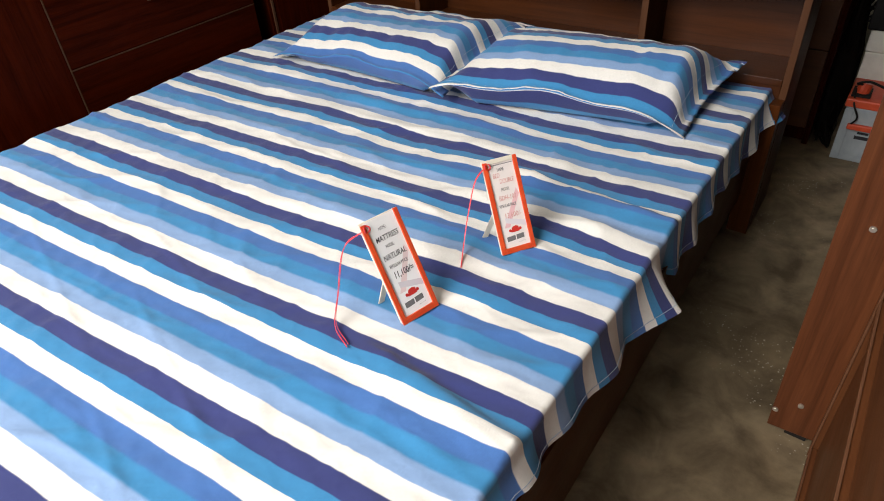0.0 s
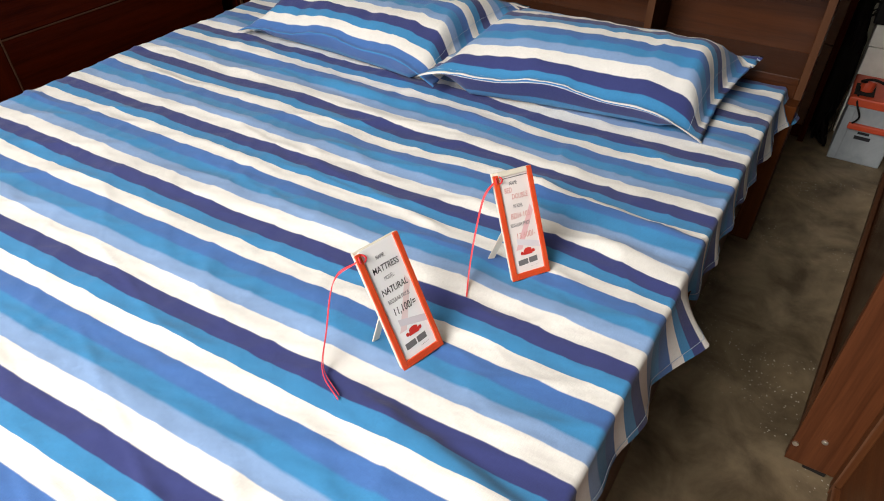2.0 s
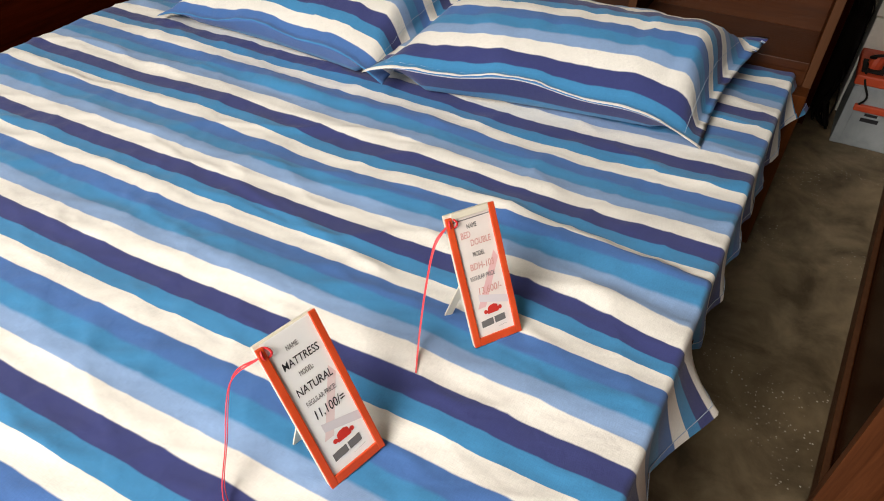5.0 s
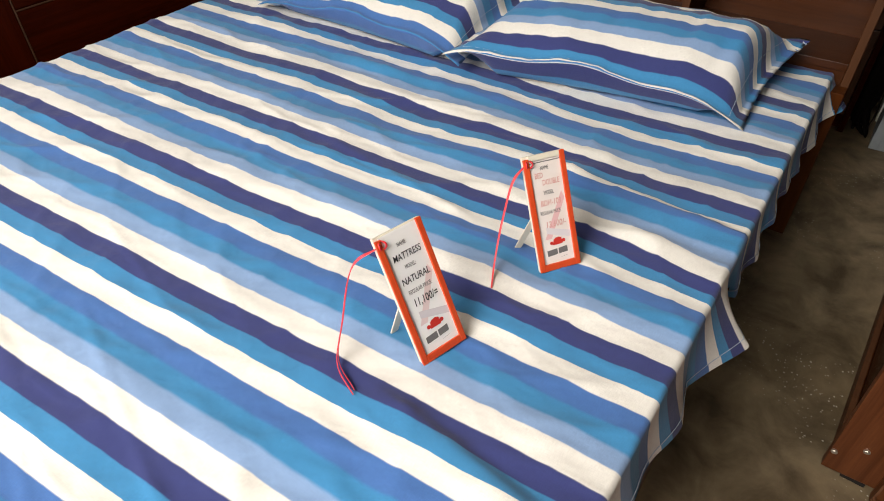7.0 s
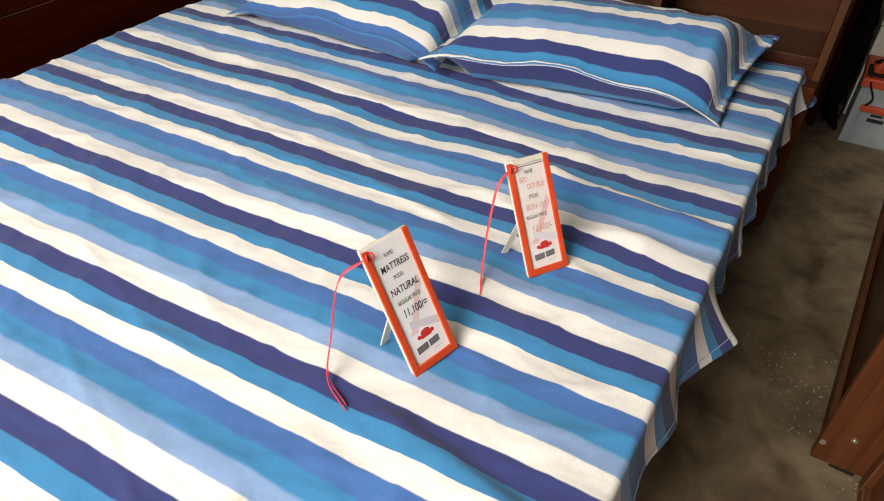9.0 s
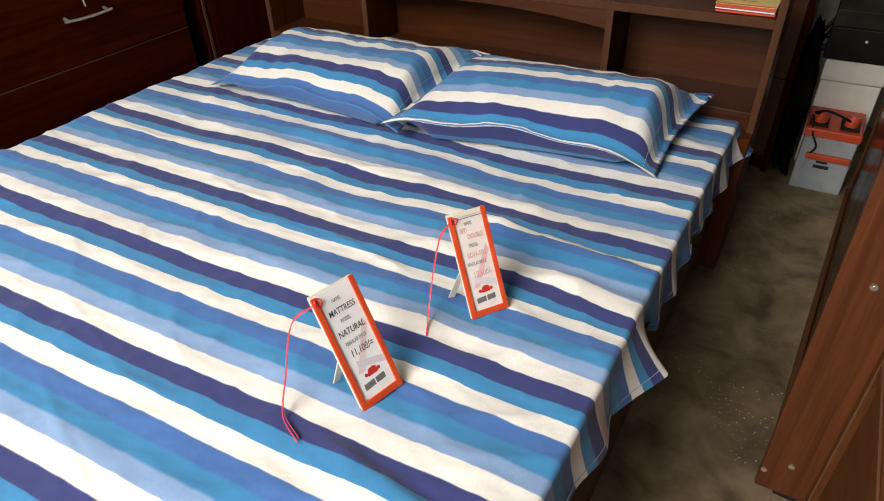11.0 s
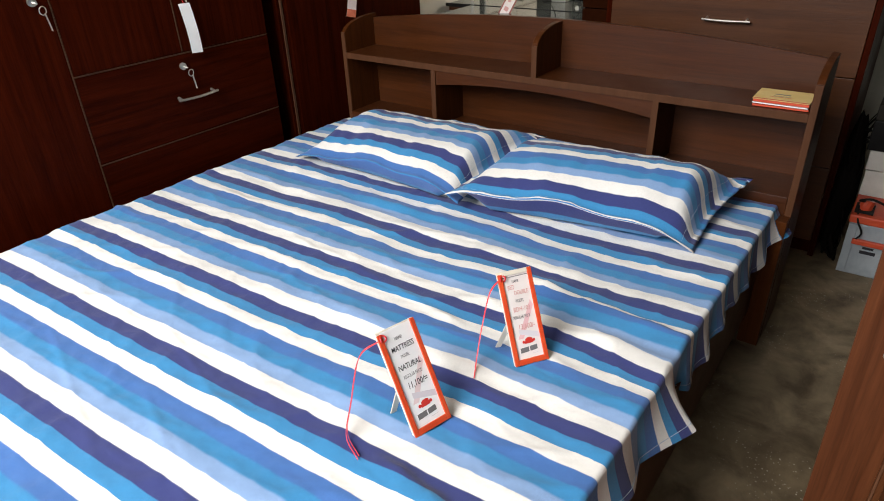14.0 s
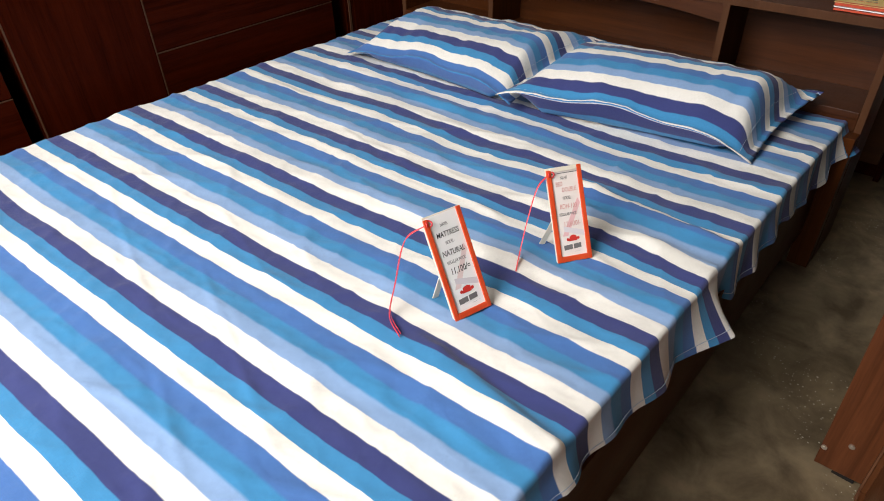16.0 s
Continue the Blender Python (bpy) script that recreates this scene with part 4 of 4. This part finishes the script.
stand3 = thing("price_stand", (-0.6, 2.80, 0.704), "slim white price stand with dark red edges on the glass top, its card tinted pink as shade", "price stand")
lean3 = Matrix.Translation((-0.615, 2.82, 0.704)) @ Euler((radians(-18), radians(25), radians(14))).to_matrix().to_4x4()
# the card's shade is put into its colour: pale pink instead of white
part("card", bx(0.0, 0.044, -0.002, 0.002, 0.001, 0.168, 0.0005, lean3), TAGPINK, stand3)
part("side_bar", bx(-0.003, 0.003, -0.004, 0.004, 0.0, 0.17, 0.0008, lean3), DULLRED, stand3)
part("side_bar", bx(0.041, 0.047, -0.004, 0.004, 0.0, 0.17, 0.0008, lean3), DULLRED, stand3)
for i, (a0, a1) in enumerate(((0.022, 0.04), (0.062, 0.08), (0.086, 0.098), (0.104, 0.112), (0.132, 0.142))):
    part("printed_bar", bx(0.012, 0.031 - 0.006 * (i % 2), -0.0032, -0.0024, a0, a1, 0, lean3), REDINK, stand3)

far = thing("side_table", (-0.6, 3.18, 0), "second table with a grey glass top behind the dressing table", "table")
part("glass_top", bx(-1.02, -0.14, 2.985, 3.38, 0.692, 0.702, 0.002), GLASS, far, "glossy grey glass top")
part("front_edge", bx(-1.02, -0.14, 2.9745, 2.9845, 0.690, 0.7055, 0.001), BLACK, far, "thin black front edge")
part("top_board", bx(-1.01, -0.15, 2.99, 3.37, 0.670, 0.6915), CHEST_X, far)
for x0 in (-1.0, -0.18):
    part("leg", bx(x0, x0 + 0.03, 3.0, 3.36, 0.0, 0.670), DARK_Z, far)

unit = thing("display_box", (-0.52, 3.3, 0.702), "black table-top case with a pale grey centre panel", "display case")
part("body", bx(-0.685, -0.36, 3.30, 3.37, 0.7025, 0.872, 0.003), DARKCASE, unit)
part("centre_panel", bx(-0.560, -0.484, 3.215, 3.2985, 0.7025, 0.872, 0.004), PALEPANEL, unit, "pale grey centre panel")
part("cable", tube(curve_pts([(-0.548, 3.214, 0.874), (-0.542, 3.209, 0.82), (-0.530, 3.207, 0.765), (-0.555, 3.2, 0.712), (-0.585, 3.18, 0.706)], 5), 0.0025, 6), BLACK, unit)
smooth(part("ball_knob", tube([(-0.452, 3.2995, 0.735), (-0.452, 3.285, 0.735), (-0.452, 3.28, 0.735)], 0.011, 10), CHROME, unit))

# panelled door in the side wall and the cupboard beyond it
door = tagged(thing("door_1", (-1.05, 3.67, 0), "closed cream painted panelled door with a dark strip as the shade of its jamb gap", "door"), kind="structure")
part("door_frame", bx(-1.0495, -1.030, 3.245, 3.300, 0.0, 2.06), FOAM, door)
# flat near-black sheet on the wall stands in for the jamb gap's shade
part("jamb_shade", bx(-1.0495, -1.045, 3.301, 3.372, 0.0, 2.04, 0), GAP, door)
leaf = part("door_leaf", bx(-1.0495, -1.032, 3.373, 3.97, 0.01, 2.04), DOORWHITE, door)
for y0, y1 in ((3.385, 3.60), (3.686, 3.951)):
    for z0, z1 in ((0.12, 0.70), (0.825, 1.95)):
        part("moulding", bx(-1.0318, -1.0270, y0, y1, z0, z1, 0.002), DOORWHITE, leaf)
        # the mouldings' shade as thin dark strips, below and on one side only
        part("shade_strip", bx(-1.0316, -1.0285, y0 - 0.005, y1 + 0.005, z0 - 0.006, z0 - 0.0005, 0), EDGE, leaf, "dark strip drawn as the shade under the panel")
        part("shade_strip", bx(-1.0316, -1.0285, y1 + 0.0006, y1 + 0.004, z0, z1, 0), EDGE, leaf, "dark strip drawn as the shade beside the panel")
smooth(part("door_knob", tube([(-1.031, 3.696, 0.775), (-1.010, 3.696, 0.775), (-1.006, 3.696, 0.775), (-0.985, 3.696, 0.775)], 0.010, 14), BLACK, leaf, "round dark knob"))
smooth(part("bolt", tube([(-1.044, 3.342, 0.71), (-1.025, 3.342, 0.71), (-1.01, 3.342, 0.71)], 0.016, 12), CHROME, door, "round steel bolt"))
cup = thing("cupboard", (-0.7, 4.05, 0), "cream painted tall cupboard with narrow doors", "cupboard")
part("body", bx(-1.02, -0.38, 4.005, 4.098, 0.0, 1.9), DOORWHITE, cup)
for x0, x1 in ((-1.02, -0.925), (-0.921, -0.793), (-0.789, -0.58), (-0.576, -0.38)):
    part("door", bx(x0, x1, 3.985, 4.0045, 0.02, 1.88, 0.002), DOORWHITE, cup)

# ---- booklets on the headboard shelf ----
for i, (mt, dz, turn) in enumerate(((ORANGE, 0.0, 1.5), (PAPER, 0.0065, -1.0), (ORANGE, 0.011, 0.5))):
    m4 = Matrix.Translation((0.708, 2.066, 0.6755 + dz)) @ Euler((0, 0, radians(turn))).to_matrix().to_4x4()
    bk = thing("booklet", (0.708, 2.066, 0.6755 + dz), ("orange-red covered booklet in a small pile on the shelf", "white paged booklet in a small pile on the shelf", "yellow-topped orange booklet lying on the pile")[i], "booklet", "booklets on the headboard shelf")
    part("page_block", bx(-0.064, 0.066, -0.052, 0.052, 0.001, (0.0055, 0.0035, 0.0085)[i], 0.0005, m4), mt, bk)
    if i == 2:
        part("cover", bx(-0.066, 0.067, -0.055, 0.054, 0.0087, 0.0097, 0.0003, m4), YELLOW, bk, "yellow printed cover")
        part("title_bar", bx(-0.022, 0.014, 0.002, 0.009, 0.0098, 0.0101, 0, m4), GREYINK, bk, "dark printed bar")
        part("title_bar", bx(-0.024, 0.018, -0.014, -0.011, 0.0098, 0.0101, 0, m4), GREYINK, bk, "dark printed bar")
        part("title_bar", bx(-0.030, 0.024, -0.022, -0.020, 0.0098, 0.0101, 0, m4), ORANGE, bk, "orange printed line")
        part("printed_border", bx(-0.064, 0.065, -0.052, -0.046, 0.0098, 0.0101, 0, m4), ORANGE, bk, "orange printed edge")

# ---- battery, foam boxes and inverter in the corner ----
batt = thing("battery", (0.994, 2.63, 0), "grey solar battery with a red-orange lid and terminals", "battery")
part("case", bx(0.919, 1.069, 2.54, 2.72, 0.0, 0.188, 0.006), GREYCASE, batt)
part("corner_rib", bx(0.919, 0.944, 2.534, 2.5395, 0.004, 0.184, 0.002), GREYCASE, batt)
part("lid", bx(0.914, 1.074, 2.533, 2.725, 0.188, 0.216, 0.005), ORANGE, batt)
part("handle_strap", bx(0.939, 1.064, 2.522, 2.535, 0.118, 0.137, 0.004), ORANGE, batt, "red-orange lifting strap")
part("label_bar", bx(0.969, 1.014, 2.5375, 2.5395, 0.083, 0.094, 0), INK, batt, "dark printed bar")
part("label_bar", bx(0.974, 1.006, 2.5375, 2.5395, 0.101, 0.108, 0), INK, batt, "dark printed bar")
for x in (0.949, 1.036):
    part("terminal", tube([(x, 2.585, 0.216), (x, 2.585, 0.232), (x, 2.585, 0.232), (x + 0.004, 2.59, 0.252)], 0.020, 12), ORANGE, batt, "red terminal cap")
    part("terminal_block", bx(x - 0.028, x + 0.026, 2.552, 2.63, 0.2165, 0.2235, 0.002), GAP, batt, "black terminal base")
smooth(part("lead", tube(curve_pts([(0.949, 2.58, 0.25), (0.929, 2.56, 0.258), (0.959, 2.55, 0.272), (1.004, 2.555, 0.258), (1.036, 2.575, 0.238)], 6), 0.004, 8), BLACK, batt, "black lead"))
smooth(part("lead", tube(curve_pts([(0.929, 2.575, 0.235), (0.939, 2.53, 0.20), (0.959, 2.526, 0.16), (0.944, 2.527, 0.13)], 6), 0.003, 8), BLACK, batt, "black lead"))
fb = thing("foam_box", (0.994, 2.81, 0), "white foam box standing behind the battery", "foam box")
part("box_body", bx(0.914, 1.089, 2.735, 2.90, 0.0, 0.300, 0.004), FOAM, fb)
part("box_lid", bx(0.911, 1.092, 2.732, 2.903, 0.303, 0.372, 0.005), FOAM, fb)
inv = thing("inverter", (0.994, 2.81, 0.372), "black inverter case on top of the foam box", "inverter")
part("case", bx(0.899, 1.114, 2.725, 2.92, 0.374, 0.475, 0.004), BLACK, inv)
part("lid", bx(0.899, 1.114, 2.725, 2.92, 0.4755, 0.53, 0.006), mottled("dusty_black", (0.012, 0.010, 0.008), (0.030, 0.026, 0.020), 9.0, 0.6), inv, "dusty dark lid")
part("lamp", tube([(1.004, 2.7255, 0.44), (1.004, 2.7225, 0.44)], 0.004, 8), PAPER, inv)
bsdf(bpy.data.materials["dusty_black"]).inputs["Specular IOR Level"].default_value = 0.1
coil = []
for i in range(260):
    t = i / 259
    c = Vector((0.899, 2.73, 0.40)).lerp(Vector((1.074, 3.02, 0.72)), t) + Vector((-0.035 * math.sin(math.pi * t), 0, -0.055 * math.sin(math.pi * t)))
    a = t * 2 * math.pi * 21
    coil.append(c + Vector((0.008 * math.cos(a), 0.004 * math.cos(a), 0.009 * math.sin(a))))
tagged(part("coiled_cord", tube(coil, 0.0022, 5), BLACK), "black coiled cord hanging by the grey wall", "cord")
rnd = random.Random(11)
for k in range(7):
    keys = [(0.902, 2.75 + 0.02 * k, 0.40 + 0.012 * k), (0.868 - rnd.random() * 0.02, 2.74 + rnd.random() * 0.06, 0.43 - rnd.random() * 0.08)]
    for z in (0.33, 0.24, 0.15, 0.07):
        keys.append((0.872 + rnd.uniform(-0.022, 0.032), 2.70 + rnd.uniform(-0.06, 0.08), z + rnd.uniform(-0.03, 0.03)))
    keys += [(0.875 + rnd.uniform(-0.02, 0.03), 2.58 + rnd.random() * 0.08, 0.008), (0.845 + rnd.random() * 0.05, 2.68 + rnd.random() * 0.1, 0.006)]
    cable = tube(curve_pts(keys, 7), rnd.choice((0.0022, 0.003, 0.0036)), 6)
    tagged(smooth(part("cable", cable, DARKCASE)), "black cable hanging in a tangle behind the battery", "cable", "cables behind the battery")

# bag-shaped black mass, added to darken the gap between the chest and the battery
dark_filler = bmesh.new()
bmesh.ops.create_uvsphere(dark_filler, u_segments=28, v_segments=20, radius=1.0)
for v in dark_filler.verts:
    c = v.co.copy()
    wrinkle = 1 + 0.10 * noise.noise(c * 2.2) + 0.07 * noise.noise(Vector((c.x * 7, c.y * 7, c.z * 2.5)))
    wide = 1.0 - 0.28 * max(0.0, c.z)
    v.co = Vector((0.862 + 0.046 * wide * wrinkle * c.x, 2.80 + 0.16 * wide * wrinkle * c.y, max(0.0, 0.20 + 0.27 * c.z * wrinkle)))
for f in dark_filler.faces:
    f.smooth = True
tagged(part("bag", dark_filler, DARKCASE), "black lumpy mass added to darken the gap beside the foam box", "bag")

# ---- open cabinet beyond the walkway ----
TURNED = Matrix.Translation((1.021, 1.285, 0)) @ Euler((0, 0, radians(-3.1))).to_matrix().to_4x4()
LEANING = Matrix.Translation((1.007, 1.285, 0)) @ Euler((0, radians(-1.0), 0)).to_matrix().to_4x4()
cab = thing("cabinet", (1.2, 1.8, 0), "open reddish-brown wooden cabinet, its end panel screwed on", "cabinet")
end = part("end_panel", bx(0.0, 0.42, 0.0, 0.019, 0.010, 1.55, 0.0015, LEANING), RED_Z, cab, "reddish-brown end panel with wood grain")
for x, z in ((0.012, 0.060), (0.051, 0.094), (0.046, 0.521), (0.046, 1.0)):
    sc = bmesh.new()
    tube([(1.0 + x, 1.285, z), (1.0 + x, 1.2835, z), (1.0 + x, 1.2835, z), (1.0 + x, 1.2825, z)], 0.0055, 14, sc)
    tube([(1.0 + x, 1.2825, z), (1.0 + x, 1.2818, z)], 0.0028, 8, sc)
    part("screw", sc, CHROME, end, "steel screw head")
for x in (0.02, 0.36):
    part("foot", bx(x, x + 0.04, 0.004, 0.05, 0.0, 0.0098, 0.001, TURNED), GAP, cab, "black plastic foot")
part("end_panel", bx(0.0, 0.42, 1.23, 1.249, 0.010, 1.55, 0.0015, TURNED), RED_Z, cab)
part("back_panel", bx(0.405, 0.413, 0.03, 1.23, 0.02, 1.55, 0, TURNED), RED_Z, cab)
part("plinth", bx(-0.006, 0.018, 0.022, 1.23, 0.0, 0.044, 0.001, TURNED), BED_Y, cab)
part("plinth_edge", bx(-0.008, 0.003, 0.022, 1.23, 0.0445, 0.0495, 0.001, TURNED), EDGE, cab, "worn paler edge of the plinth")
for z0, z1 in ((0.050, 0.508), (0.528, 1.02), (1.04, 1.53)):
    part("front_panel", bx(0.004, 0.020, 0.0225, 1.229, z0, z1, 0.001, TURNED), SHINY, cab, "polished near-black front")
for z0 in (0.509, 1.021, 1.531):
    part("shelf", bx(0.002, 0.404, 0.0225, 1.229, z0, z0 + 0.018, 0.001, TURNED), BED_Y, cab)
    part("shelf_edge", bx(-0.001, 0.0018, 0.0225, 1.229, z0, z0 + 0.018, 0.0006, TURNED), EDGE, cab, "paler edge of the shelf")

# ---- low rack beside the camera ----
low = thing("storage_rack", (1.3, 0.8, 0), "low dark brown wooden rack with railed sides", "rack")
part("corner_post", bx(1.092, 1.118, 1.257, 1.281, 0.0, 0.68), RACK_Z, low)
part("post_edge", bx(1.0905, 1.0945, 1.2545, 1.2568, 0.0, 0.68, 0.0006), WORN, low, "pale worn edge of the post")
for z0 in (0.0, 0.39, 0.63):
    rail = part("side_rail", bx(1.092, 1.118, 0.25, 1.2540, z0, z0 + 0.026), RACK_Y, low)
    part("rail_edge", bx(1.0905, 1.0945, 0.25, 1.2540, z0 + 0.0265, z0 + 0.0285, 0.0006), WORN, rail, "pale worn edge of the rail")
part("side_board", bx(1.104, 1.110, 0.25, 1.2540, 0.030, 0.389, 0.0005), RACK_Y, low)
part("side_board", bx(1.104, 1.110, 0.25, 1.2540, 0.420, 0.629, 0.0005), RACK_Y, low)
part("end_board", bx(1.119, 1.70, 1.260, 1.278, 0.0, 0.66), RED_Z, low)
part("top_board", bx(1.124, 1.70, 0.25, 1.2540, 0.632, 0.648), RED_Z, low)
